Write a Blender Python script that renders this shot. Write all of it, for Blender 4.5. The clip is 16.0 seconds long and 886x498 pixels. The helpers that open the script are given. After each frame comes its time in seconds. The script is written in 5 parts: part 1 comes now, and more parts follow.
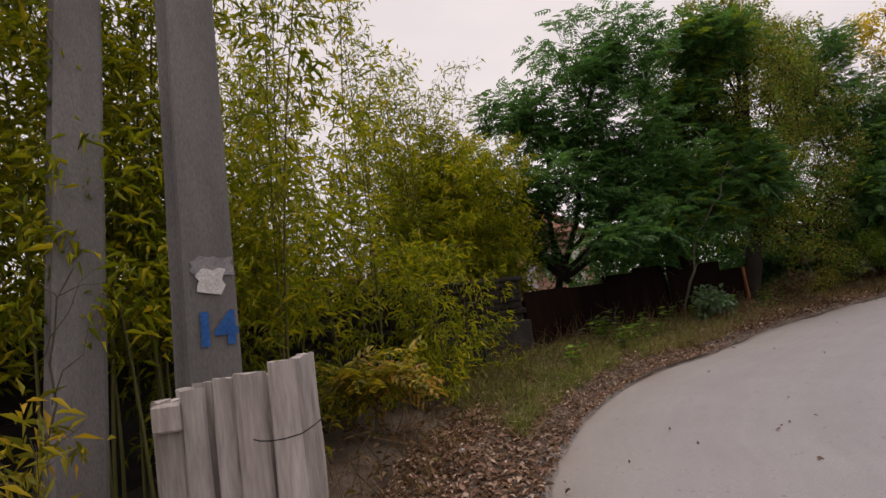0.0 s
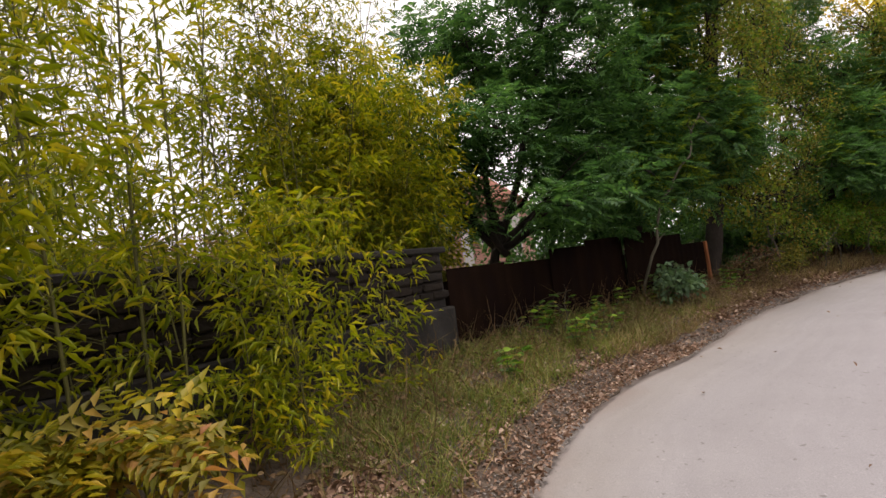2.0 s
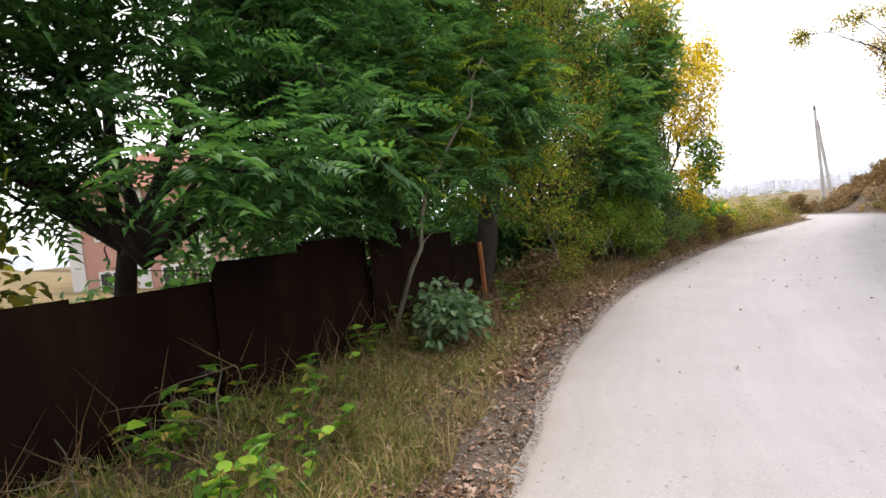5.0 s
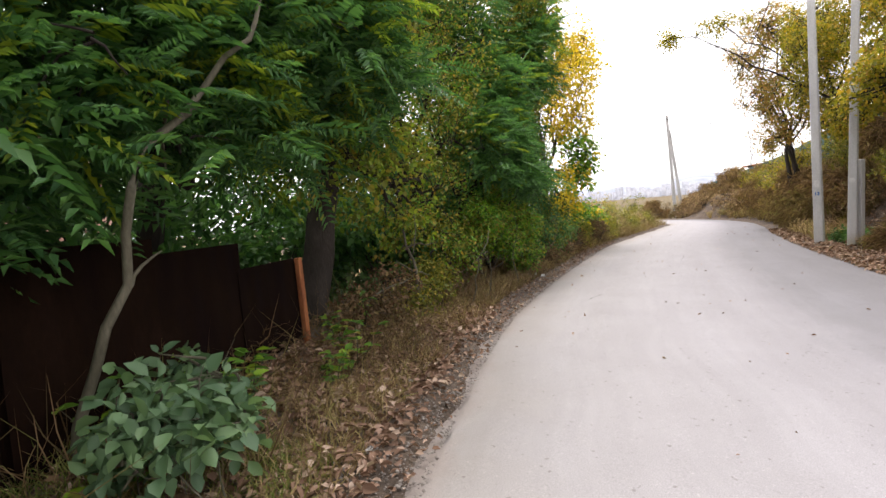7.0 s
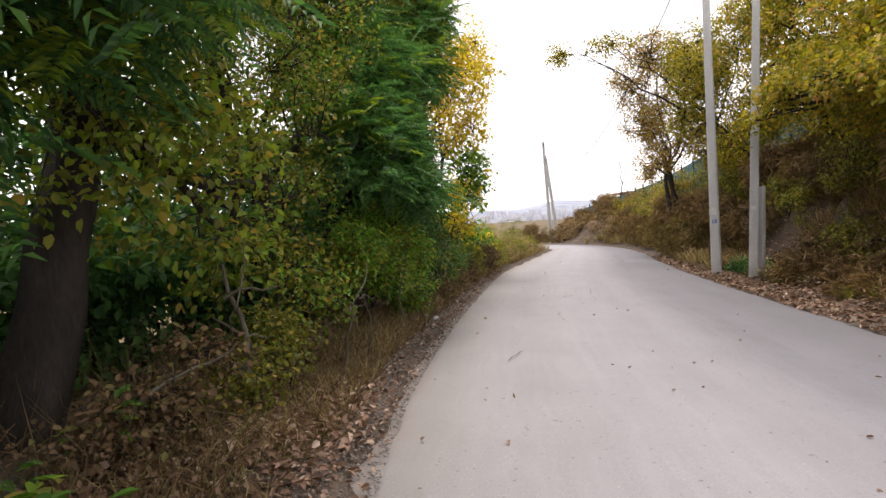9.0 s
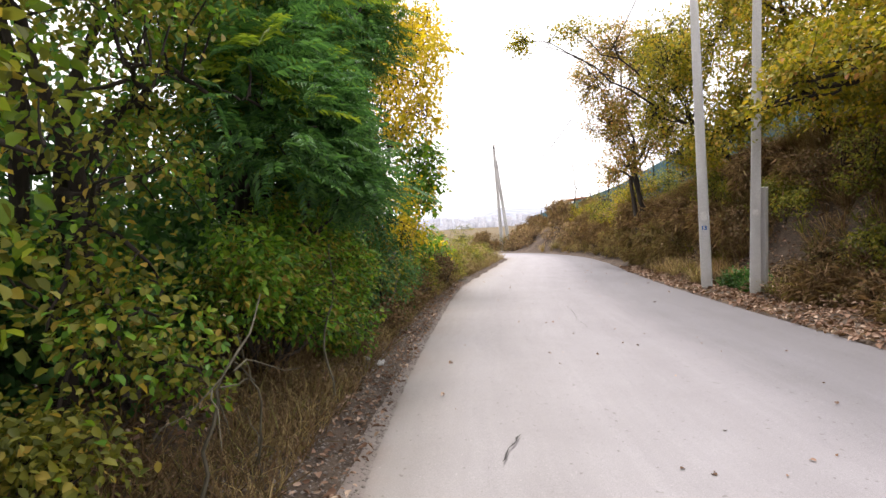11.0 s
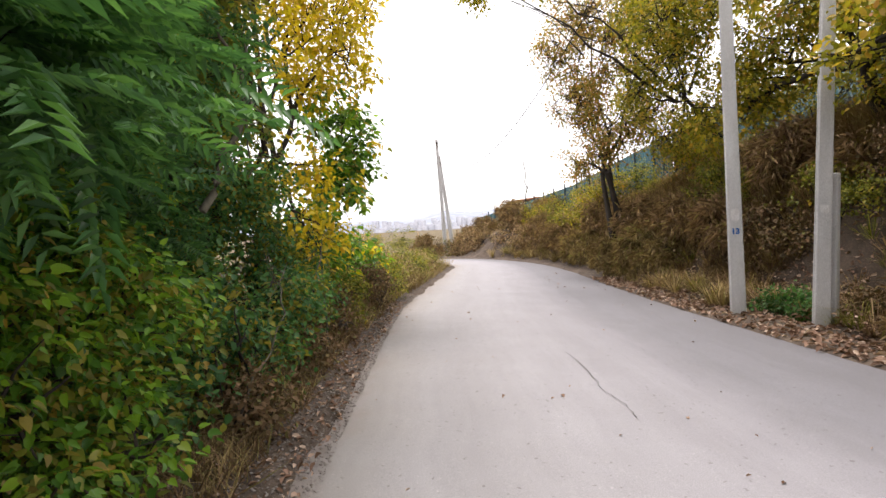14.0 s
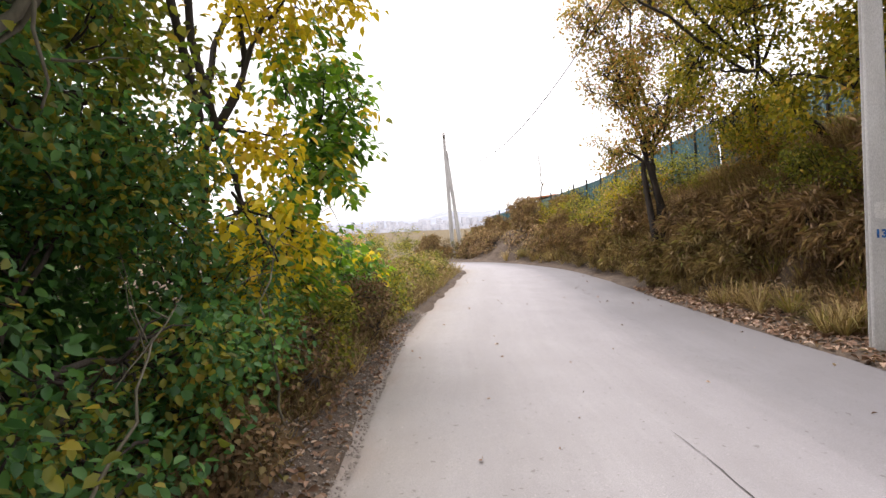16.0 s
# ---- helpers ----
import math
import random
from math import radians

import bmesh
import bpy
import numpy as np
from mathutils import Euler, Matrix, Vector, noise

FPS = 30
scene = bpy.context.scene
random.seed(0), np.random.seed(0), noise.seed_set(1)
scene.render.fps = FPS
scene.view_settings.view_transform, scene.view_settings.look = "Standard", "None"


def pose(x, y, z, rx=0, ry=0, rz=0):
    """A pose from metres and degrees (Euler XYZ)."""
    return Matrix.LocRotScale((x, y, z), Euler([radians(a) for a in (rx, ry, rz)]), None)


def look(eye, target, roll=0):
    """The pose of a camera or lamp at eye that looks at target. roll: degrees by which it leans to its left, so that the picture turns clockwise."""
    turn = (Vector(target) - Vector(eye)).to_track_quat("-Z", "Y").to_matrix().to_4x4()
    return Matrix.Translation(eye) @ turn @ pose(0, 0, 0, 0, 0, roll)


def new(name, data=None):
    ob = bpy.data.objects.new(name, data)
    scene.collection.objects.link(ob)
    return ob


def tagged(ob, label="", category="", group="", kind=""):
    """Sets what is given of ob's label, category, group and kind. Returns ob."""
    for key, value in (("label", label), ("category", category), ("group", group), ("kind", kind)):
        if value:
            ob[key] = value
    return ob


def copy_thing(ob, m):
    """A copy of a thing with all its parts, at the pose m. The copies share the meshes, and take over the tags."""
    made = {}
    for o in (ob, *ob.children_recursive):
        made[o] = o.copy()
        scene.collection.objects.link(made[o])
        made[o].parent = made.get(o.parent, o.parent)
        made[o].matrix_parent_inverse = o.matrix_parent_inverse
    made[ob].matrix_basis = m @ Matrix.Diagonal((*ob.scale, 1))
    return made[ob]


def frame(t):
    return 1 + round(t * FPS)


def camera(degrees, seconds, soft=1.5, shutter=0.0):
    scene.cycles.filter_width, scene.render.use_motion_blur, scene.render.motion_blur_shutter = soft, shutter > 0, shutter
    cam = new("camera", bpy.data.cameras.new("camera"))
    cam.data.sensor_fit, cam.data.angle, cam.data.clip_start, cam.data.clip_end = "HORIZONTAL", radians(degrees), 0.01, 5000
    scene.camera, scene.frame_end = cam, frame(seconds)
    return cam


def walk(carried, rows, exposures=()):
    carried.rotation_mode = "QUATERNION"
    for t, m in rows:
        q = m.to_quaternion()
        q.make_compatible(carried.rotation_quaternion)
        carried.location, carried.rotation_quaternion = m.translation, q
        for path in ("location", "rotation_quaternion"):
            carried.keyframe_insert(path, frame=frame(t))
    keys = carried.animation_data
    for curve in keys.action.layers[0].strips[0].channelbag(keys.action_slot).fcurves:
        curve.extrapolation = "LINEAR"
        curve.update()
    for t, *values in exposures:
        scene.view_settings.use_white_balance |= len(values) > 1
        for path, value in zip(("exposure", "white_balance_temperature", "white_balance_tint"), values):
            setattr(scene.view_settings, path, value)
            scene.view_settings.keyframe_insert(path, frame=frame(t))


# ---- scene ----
cam = camera(77.5, 16.0, soft=1.5)
METRES, EYE, TILT, LEAN, TURN = 20.0, 1.18, 0.0, 0.0, -25.0
ROWS = [
    (0.0, 0.0, 0.0, 0.0, 0.92, 6.31, 8.32),
    (0.5, 0.0071, 0.028, 0.0004, -2.72, 3.91, 7.73),
    (1.0, 0.0128, 0.0583, 0.0031, -5.72, 3.03, 7.33),
    (1.5, 0.0205, 0.0886, 0.0049, -6.02, 2.38, 7.3),
    (2.0, 0.0248, 0.1184, 0.005, -5.56, 2.07, 7.41),
    (2.5, 0.0348, 0.1475, 0.0067, -5.64, 1.64, 7.09),
    (3.0, 0.0457, 0.1778, 0.0083, -7.14, 1.2, 7.09),
    (3.5, 0.0573, 0.2097, 0.0107, -12.47, 0.18, 6.88),
    (4.0, 0.0723, 0.2394, 0.0127, -17.72, -0.45, 6.76),
    (4.5, 0.0896, 0.2693, 0.0133, -24.21, -1.51, 6.52),
    (5.0, 0.1131, 0.2957, 0.013, -29.81, -2.39, 6.01),
    (7.5, 0.2281, 0.4121, 0.0151, -46.35, -3.84, 4.48),
    (8.0, 0.2505, 0.4357, 0.016, -50.27, -3.62, 3.81),
    (8.5, 0.2742, 0.4564, 0.0155, -52.91, -2.67, 3.65),
    (9.0, 0.2976, 0.4744, 0.0153, -55.7, -2.59, 3.72),
    (11.5, 0.4192, 0.5569, 0.0147, -62.49, -2.27, 3.61),
    (12.0, 0.4458, 0.5715, 0.0156, -63.85, -2.45, 3.56),
    (12.5, 0.4724, 0.584, 0.0157, -64.86, -2.36, 3.5),
    (13.0, 0.4999, 0.5987, 0.0151, -66.33, -2.52, 3.28),
    (13.5, 0.5284, 0.6108, 0.0142, -67.02, -2.34, 3.18),
    (14.0, 0.5555, 0.6228, 0.0132, -67.6, -2.29, 3.29),
    (14.5, 0.5827, 0.6352, 0.0129, -67.94, -2.32, 3.42),
    (15.0, 0.61, 0.6481, 0.0134, -67.85, -2.27, 3.3),
    (15.5, 0.6376, 0.6633, 0.0139, -67.67, -2.22, 3.2),
    (16.0, 0.6647, 0.6771, 0.0135, -67.13, -2.26, 3.19),
]
walk(cam, [(t, pose(0, 0, EYE, TILT, LEAN, TURN) @ pose(METRES * x, METRES * y, METRES * z, 90 + pitch, roll, yaw)) for t, x, y, z, yaw, pitch, roll in ROWS],
     [(0.0, -0.5, 7000, 22), (0.5, -0.12, 7000, 22), (1.5, -0.02, 7000, 20), (2.0, 0.2, 7000, 19), (2.5, 0.25, 6950, 17), (3.0, 0.38, 6900, 16), (3.5, 0.35, 6800, 14), (4.0, 0.62, 6700, 13), (5.0, 0.92, 6600, 13), (7.5, 0.92, 6650, 15), (8.5, 0.66, 6700, 16), (9.0, 0.55, 6700, 16), (11.5, 0.92, 6650, 16), (14.0, 0.82, 6650, 15), (16.0, 0.78, 6650, 16)])

# ---- overcast sky ----
world = bpy.data.worlds.new("overcast_sky")
scene.world = world
world.use_nodes = True
wt = world.node_tree
wt.nodes.clear()
w_out = wt.nodes.new("ShaderNodeOutputWorld")
w_bg = wt.nodes.new("ShaderNodeBackground")
w_sky = wt.nodes.new("ShaderNodeTexSky")
w_sky.sky_type, w_sky.sun_disc = "NISHITA", False
w_sky.sun_elevation, w_sky.sun_rotation = radians(76), radians(70)
w_sat = wt.nodes.new("ShaderNodeHueSaturation")
w_sat.inputs["Saturation"].default_value = 0.12
w_co = wt.nodes.new("ShaderNodeTexCoord")
w_map = wt.nodes.new("ShaderNodeMapping")
w_map.inputs["Scale"].default_value = (2.0, 2.0, 6.0)
w_noise = wt.nodes.new("ShaderNodeTexNoise")
w_noise.inputs["Scale"].default_value, w_noise.inputs["Detail"].default_value = 1.6, 6
w_ramp = wt.nodes.new("ShaderNodeValToRGB")
w_ramp.color_ramp.elements[0].position, w_ramp.color_ramp.elements[0].color = 0.3, (10.4, 10.5, 10.8, 1)
w_ramp.color_ramp.elements[1].position, w_ramp.color_ramp.elements[1].color = 0.7, (11.8, 11.8, 11.8, 1)
w_mix = wt.nodes.new("ShaderNodeMixRGB")
w_mix.inputs[0].default_value = 0.8
w_bg.inputs["Strength"].default_value = 0.112
for a, b in ((w_sky.outputs[0], w_sat.inputs["Color"]), (w_co.outputs["Generated"], w_map.inputs[0]), (w_map.outputs[0], w_noise.inputs["Vector"]),
             (w_noise.outputs[0], w_ramp.inputs[0]), (w_sat.outputs[0], w_mix.inputs[1]), (w_ramp.outputs[0], w_mix.inputs[2]),
             (w_mix.outputs[0], w_bg.inputs["Color"]), (w_bg.outputs[0], w_out.inputs["Surface"])):
    wt.links.new(a, b)
sun = new("sun", bpy.data.lights.new("sun", "SUN"))
sun.data.energy, sun.data.angle, sun.data.color = 2.0, radians(22), (1.0, 0.96, 0.9)
sun.matrix_world = look((23, 8.5, 30), (16, 6, 0))

# ---- materials ----


def shader(name):
    m = bpy.data.materials.new(name)
    m.use_nodes = True
    return m, m.node_tree, m.node_tree.nodes["Principled BSDF"]


def ramp_node(nt, fac, stops):
    r = nt.nodes.new("ShaderNodeValToRGB")
    while len(r.color_ramp.elements) < len(stops):
        r.color_ramp.elements.new(0.5)
    for e, (p, c) in zip(r.color_ramp.elements, stops):
        e.position, e.color = p, (*c, 1)
    nt.links.new(fac, r.inputs[0])
    return r.outputs[0]


def noise_node(nt, scale, detail=5, stretch=(1, 1, 1), rough=0.6):
    co = nt.nodes.new("ShaderNodeNewGeometry")
    mp = nt.nodes.new("ShaderNodeMapping")
    mp.inputs["Scale"].default_value = stretch
    n = nt.nodes.new("ShaderNodeTexNoise")
    n.inputs["Scale"].default_value, n.inputs["Detail"].default_value, n.inputs["Roughness"].default_value = scale, detail, rough
    nt.links.new(co.outputs["Position"], mp.inputs[0])
    nt.links.new(mp.outputs[0], n.inputs["Vector"])
    return n.outputs[0]


def blend(nt, kind, fac, a, b):
    x = nt.nodes.new("ShaderNodeMixRGB")
    x.blend_type = kind
    for sock, v in zip(x.inputs, (fac, a, b)):
        if isinstance(v, (int, float)):
            sock.default_value = v
        elif isinstance(v, tuple):
            sock.default_value = (*v, 1)
        else:
            nt.links.new(v, sock)
    return x.outputs[0]


def relief(nt, bsdf, height, strength, distance):
    b = nt.nodes.new("ShaderNodeBump")
    b.inputs["Strength"].default_value, b.inputs["Distance"].default_value = strength, distance
    nt.links.new(height, b.inputs["Height"])
    nt.links.new(b.outputs[0], bsdf.inputs["Normal"])


def surface(name, stops, scale, fine=60.0, rough=0.8, metal=0.0, bump=0.5, depth=0.004, stretch=(1, 1, 1), random_shift=0.0, spec=0.3):
    """A mottled matt surface: colour from a broad noise, broken up by a fine one, with relief."""
    m, nt, b = shader(name)
    col = ramp_node(nt, noise_node(nt, scale, 6, stretch), stops)
    f = noise_node(nt, fine, 4, stretch)
    dark = ramp_node(nt, f, [(0.3, (0.62, 0.62, 0.62)), (0.7, (1.15, 1.15, 1.15))])
    col = blend(nt, "MULTIPLY", 0.8, col, dark)
    if random_shift:
        info = nt.nodes.new("ShaderNodeObjectInfo")
        col = blend(nt, "MULTIPLY", random_shift, col, ramp_node(nt, info.outputs["Random"], [(0, (0.55, 0.55, 0.55)), (1, (1.3, 1.25, 1.2))]))
    nt.links.new(col, b.inputs["Base Color"])
    b.inputs["Roughness"].default_value, b.inputs["Metallic"].default_value = rough, metal
    b.inputs["Specular IOR Level"].default_value = spec
    relief(nt, b, f, bump, depth)
    return m


def leaf_material(name, stops, rough=0.5, through_light=0.35, patch=0.5):
    """Leaves: each island takes its own tone; some light passes through."""
    m, nt, b = shader(name)
    geo = nt.nodes.new("ShaderNodeNewGeometry")
    col = ramp_node(nt, geo.outputs["Random Per Island"], stops)
    var = ramp_node(nt, noise_node(nt, 0.9, 3), [(0.3, (0.62, 0.66, 0.6)), (0.7, (1.2, 1.15, 1.05))])
    col = blend(nt, "MULTIPLY", patch, col, var)
    nt.links.new(col, b.inputs["Base Color"])
    b.inputs["Roughness"].default_value = rough
    b.inputs["Specular IOR Level"].default_value = 0.3
    t = nt.nodes.new("ShaderNodeBsdfTranslucent")
    nt.links.new(blend(nt, "MULTIPLY", 1.0, col, (1.3, 1.35, 0.8)), t.inputs["Color"])
    mix = nt.nodes.new("ShaderNodeMixShader")
    mix.inputs[0].default_value = through_light
    out = nt.nodes["Material Output"]
    nt.links.new(b.outputs[0], mix.inputs[1])
    nt.links.new(t.outputs[0], mix.inputs[2])
    nt.links.new(mix.outputs[0], out.inputs["Surface"])
    return m


def road_material():
    """Old pale asphalt: sandy crumbling edge, worn wheel tracks and streaks along the lane, a darker newer side."""
    m, nt, b = shader("old_asphalt")
    uv = nt.nodes.new("ShaderNodeAttribute")
    uv.attribute_name = "across"
    al = nt.nodes.new("ShaderNodeAttribute")
    al.attribute_name = "along"
    vec = nt.nodes.new("ShaderNodeCombineXYZ")
    nt.links.new(uv.outputs["Fac"], vec.inputs[0])
    nt.links.new(al.outputs["Fac"], vec.inputs[1])

    def streak(scale, stretch, detail=4):
        mp = nt.nodes.new("ShaderNodeMapping")
        mp.inputs["Scale"].default_value = stretch
        n = nt.nodes.new("ShaderNodeTexNoise")
        n.inputs["Scale"].default_value, n.inputs["Detail"].default_value = scale, detail
        nt.links.new(vec.outputs[0], mp.inputs[0])
        nt.links.new(mp.outputs[0], n.inputs["Vector"])
        return n.outputs[0]

    wob = nt.nodes.new("ShaderNodeMath")
    wob.operation = "MULTIPLY_ADD"
    nt.links.new(noise_node(nt, 1.4, 5), wob.inputs[0])
    wob.inputs[1].default_value = 0.1
    nt.links.new(uv.outputs["Fac"], wob.inputs[2])
    lane = ramp_node(nt, wob.outputs[0], [(0.05, (0.262, 0.222, 0.2)), (0.1, (0.29, 0.272, 0.262)), (0.2, (0.296, 0.285, 0.292)), (0.45, (0.294, 0.284, 0.3)), (0.6, (0.268, 0.258, 0.276)),
                                          (0.76, (0.185, 0.18, 0.195)), (1.04, (0.16, 0.155, 0.167))])
    tracks = ramp_node(nt, streak(1.0, (11, 0.05, 1), 3), [(0.3, (0.95, 0.945, 0.945)), (0.7, (1.03, 1.03, 1.035))])
    scuffs = ramp_node(nt, streak(1.0, (60, 0.5, 1), 5), [(0.3, (0.96, 0.96, 0.96)), (0.7, (1.03, 1.03, 1.03))])
    big = ramp_node(nt, noise_node(nt, 1.3, 7), [(0.3, (0.93, 0.925, 0.92)), (0.7, (1.04, 1.04, 1.04))])
    fine_n = noise_node(nt, 130, 3)
    fine = ramp_node(nt, fine_n, [(0.3, (0.8, 0.8, 0.8)), (0.72, (1.13, 1.12, 1.11))])
    grit = ramp_node(nt, noise_node(nt, 38, 2), [(0.64, (1, 1, 1)), (0.78, (1.3, 1.28, 1.26))])
    dots = ramp_node(nt, noise_node(nt, 21, 1), [(0.24, (0.6, 0.58, 0.56)), (0.3, (1, 1, 1))])
    col = blend(nt, "MULTIPLY", 1.0, blend(nt, "MULTIPLY", 1.0, lane, big), blend(nt, "MULTIPLY", 1.0, fine, grit))
    col = blend(nt, "MULTIPLY", 1.0, blend(nt, "MULTIPLY", 1.0, col, tracks), blend(nt, "MULTIPLY", 0.8, scuffs, dots))
    nt.links.new(col, b.inputs["Base Color"])
    b.inputs["Roughness"].default_value = 0.85
    relief(nt, b, fine_n, 0.5, 0.004)
    return m


def ground_material():
    """Earth with leaf mould, gritty beside the road, olive and straw meadow away from it."""
    m, nt, b = shader("earth")
    att = nt.nodes.new("ShaderNodeAttribute")
    att.attribute_name = "meadow"
    soil = ramp_node(nt, noise_node(nt, 3.0, 8), [(0.3, (0.049, 0.035, 0.025)), (0.5, (0.091, 0.066, 0.049)), (0.72, (0.14, 0.108, 0.081))])
    grass = ramp_node(nt, noise_node(nt, 0.35, 8), [(0.3, (0.091, 0.073, 0.021)), (0.5, (0.14, 0.105, 0.035)), (0.7, (0.182, 0.119, 0.049))])
    col = blend(nt, "MIX", att.outputs["Fac"], soil, grass)
    f = noise_node(nt, 45, 5)
    col = blend(nt, "MULTIPLY", 0.9, col, ramp_node(nt, f, [(0.3, (0.5, 0.5, 0.5)), (0.7, (1.35, 1.3, 1.25))]))
    nt.links.new(col, b.inputs["Base Color"])
    b.inputs["Roughness"].default_value = 0.95
    relief(nt, b, f, 0.9, 0.02)
    return m


ROAD = road_material()
EARTH = ground_material()
# Greyer pole concrete, darkened further: the bamboo's shade is in its colour.
POLE_SHADED = surface("shaded_grey_concrete", [(0.3, (0.14, 0.133, 0.126)), (0.55, (0.21, 0.199, 0.193)), (0.75, (0.28, 0.273, 0.266))], 2.6, 170, 0.85, 0, 0.35, 0.002, (1, 1, 0.25))
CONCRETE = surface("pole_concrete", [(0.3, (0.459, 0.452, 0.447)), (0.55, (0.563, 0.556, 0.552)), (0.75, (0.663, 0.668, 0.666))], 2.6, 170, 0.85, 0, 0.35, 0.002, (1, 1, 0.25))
# Near-black wall colours: shade under the bamboo is put into concrete and stone.
OLD_CONCRETE = surface("weathered_concrete_shade_dark", [(0.3, (0.015, 0.013, 0.011)), (0.55, (0.035, 0.032, 0.029)), (0.8, (0.058, 0.055, 0.053))], 2.2, 40, 0.9, 0, 0.7, 0.01)
SHADED_STONE = surface("wall_stone", [(0.3, (0.015, 0.011, 0.008)), (0.6, (0.027, 0.02, 0.015)), (0.8, (0.037, 0.03, 0.023))], 5, 40, 0.9, 0, 0.8, 0.012, random_shift=0.7)
GREY_WOOD = surface("weathered_wood", [(0.28, (0.26, 0.223, 0.202)), (0.5, (0.437, 0.4, 0.381)), (0.72, (0.571, 0.545, 0.529))], 7, 55, 0.85, 0, 0.8, 0.004, (1, 1, 0.12), 0.35)
# Rust brown taken almost to black: the tree canopy's shade is in the colour.
RUST_SHADED = surface("rusted_sheet_shaded", [(0.3, (0.005, 0.002, 0.002)), (0.55, (0.009, 0.004, 0.002)), (0.8, (0.017, 0.008, 0.005))], 3.0, 50, 0.92, 0.0, 0.4, 0.003, (1, 1, 0.4), 0.3, 0.05)
RUST_POST = surface("bright_rust", [(0.3, (0.208, 0.066, 0.028)), (0.55, (0.397, 0.151, 0.057)), (0.8, (0.52, 0.321, 0.189))], 6, 60, 0.7, 0.2, 0.4, 0.002, (1, 1, 0.25))
TEAL = surface("teal_painted_sheet", [(0.3, (0.012, 0.049, 0.057)), (0.6, (0.02, 0.073, 0.081)), (0.8, (0.034, 0.093, 0.098))], 1.2, 40, 0.45, 0.1, 0.2, 0.002, random_shift=0.3)
BARK = surface("bark", [(0.3, (0.02, 0.016, 0.013)), (0.6, (0.045, 0.036, 0.029)), (0.8, (0.078, 0.066, 0.055))], 6, 45, 0.9, 0, 0.9, 0.01, (1, 1, 0.3))
PALE_STEM = surface("pale_stem", [(0.3, (0.07, 0.063, 0.042)), (0.6, (0.133, 0.119, 0.084)), (0.8, (0.196, 0.182, 0.14))], 8, 60, 0.8, 0, 0.5, 0.003, (1, 1, 0.3))
CULM = surface("bamboo_culm", [(0.3, (0.077, 0.077, 0.021)), (0.6, (0.14, 0.133, 0.035)), (0.8, (0.21, 0.182, 0.063))], 4, 60, 0.5, 0, 0.2, 0.001, (1, 1, 0.3))
DARK_METAL = surface("dark_metal", [(0.3, (0.021, 0.021, 0.021)), (0.7, (0.049, 0.045, 0.042))], 9, 60, 0.6, 0.6, 0.2, 0.001)
BLUE_PAINT = surface("blue_spray_paint", [(0.3, (0.014, 0.084, 0.294)), (0.7, (0.021, 0.14, 0.42))], 20, 80, 0.6, 0, 0.2, 0.001)
WHITE_PAPER = surface("torn_paper", [(0.3, (0.546, 0.528, 0.51)), (0.7, (0.71, 0.701, 0.692))], 15, 80, 0.9, 0, 0.3, 0.001)
GREY_PAPER = surface("faded_paper", [(0.3, (0.21, 0.203, 0.21)), (0.7, (0.336, 0.329, 0.329))], 15, 80, 0.9, 0, 0.3, 0.001)
TAR = surface("crack_filling", [(0.3, (0.035, 0.032, 0.032)), (0.7, (0.07, 0.066, 0.063))], 12, 80, 0.9, 0, 0.3, 0.001)
GRAVEL = surface("gravel", [(0.3, (0.185, 0.16, 0.143)), (0.6, (0.302, 0.269, 0.244)), (0.8, (0.42, 0.386, 0.361))], 9, 70, 0.9, 0, 0.5, 0.003)
PINK = surface("pink_render", [(0.3, (0.35, 0.189, 0.154)), (0.7, (0.42, 0.245, 0.203))], 1.5, 30, 0.9)
WHITE_WALL = surface("white_render", [(0.3, (0.476, 0.469, 0.455)), (0.7, (0.56, 0.553, 0.546))], 1.5, 30, 0.9)
ROOF_TILE = surface("roof_tile", [(0.3, (0.175, 0.07, 0.049)), (0.7, (0.28, 0.126, 0.084))], 2, 20, 0.85, random_shift=0.3)
GLASS_DARK = surface("window_glass", [(0.3, (0.021, 0.025, 0.028)), (0.7, (0.035, 0.038, 0.042))], 2, 20, 0.08, 0, 0.0, spec=0.5)
# Haze is painted into the pale blue of the hills and town.
FAR_HILL = surface("far_hills_haze_tint", [(0.3, (0.294, 0.322, 0.392)), (0.7, (0.385, 0.406, 0.462))], 0.004, 0.03, 1.0, 0, 0.0)
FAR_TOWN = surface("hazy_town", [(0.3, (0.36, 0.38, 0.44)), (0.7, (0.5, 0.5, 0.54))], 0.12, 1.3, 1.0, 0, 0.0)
RUBBISH = surface("pale_rubbish", [(0.3, (0.42, 0.42, 0.42)), (0.7, (0.56, 0.56, 0.56))], 12, 60, 0.6, 0, 0.2, 0.002)

L_BAMBOO = leaf_material("bamboo_leaves", [(0.0, (0.126, 0.167, 0.007)), (0.4, (0.254, 0.301, 0.012)), (0.75, (0.417, 0.417, 0.016)), (1.0, (0.616, 0.5, 0.032))], 0.45, 0.4, 0.9)
L_DARK = leaf_material("dark_green_leaves", [(0.0, (0.034, 0.094, 0.036)), (0.5, (0.071, 0.174, 0.06)), (1.0, (0.126, 0.266, 0.075))], 0.45, 0.45)
L_GREEN = leaf_material("fresh_green_leaves", [(0.0, (0.096, 0.163, 0.021)), (0.5, (0.181, 0.275, 0.033)), (1.0, (0.318, 0.389, 0.043))], 0.45, 0.45)
L_OLIVE = leaf_material("olive_leaves", [(0.0, (0.09, 0.106, 0.021)), (0.5, (0.182, 0.195, 0.036)), (0.85, (0.302, 0.288, 0.048)), (1.0, (0.453, 0.302, 0.059))], 0.5, 0.45)
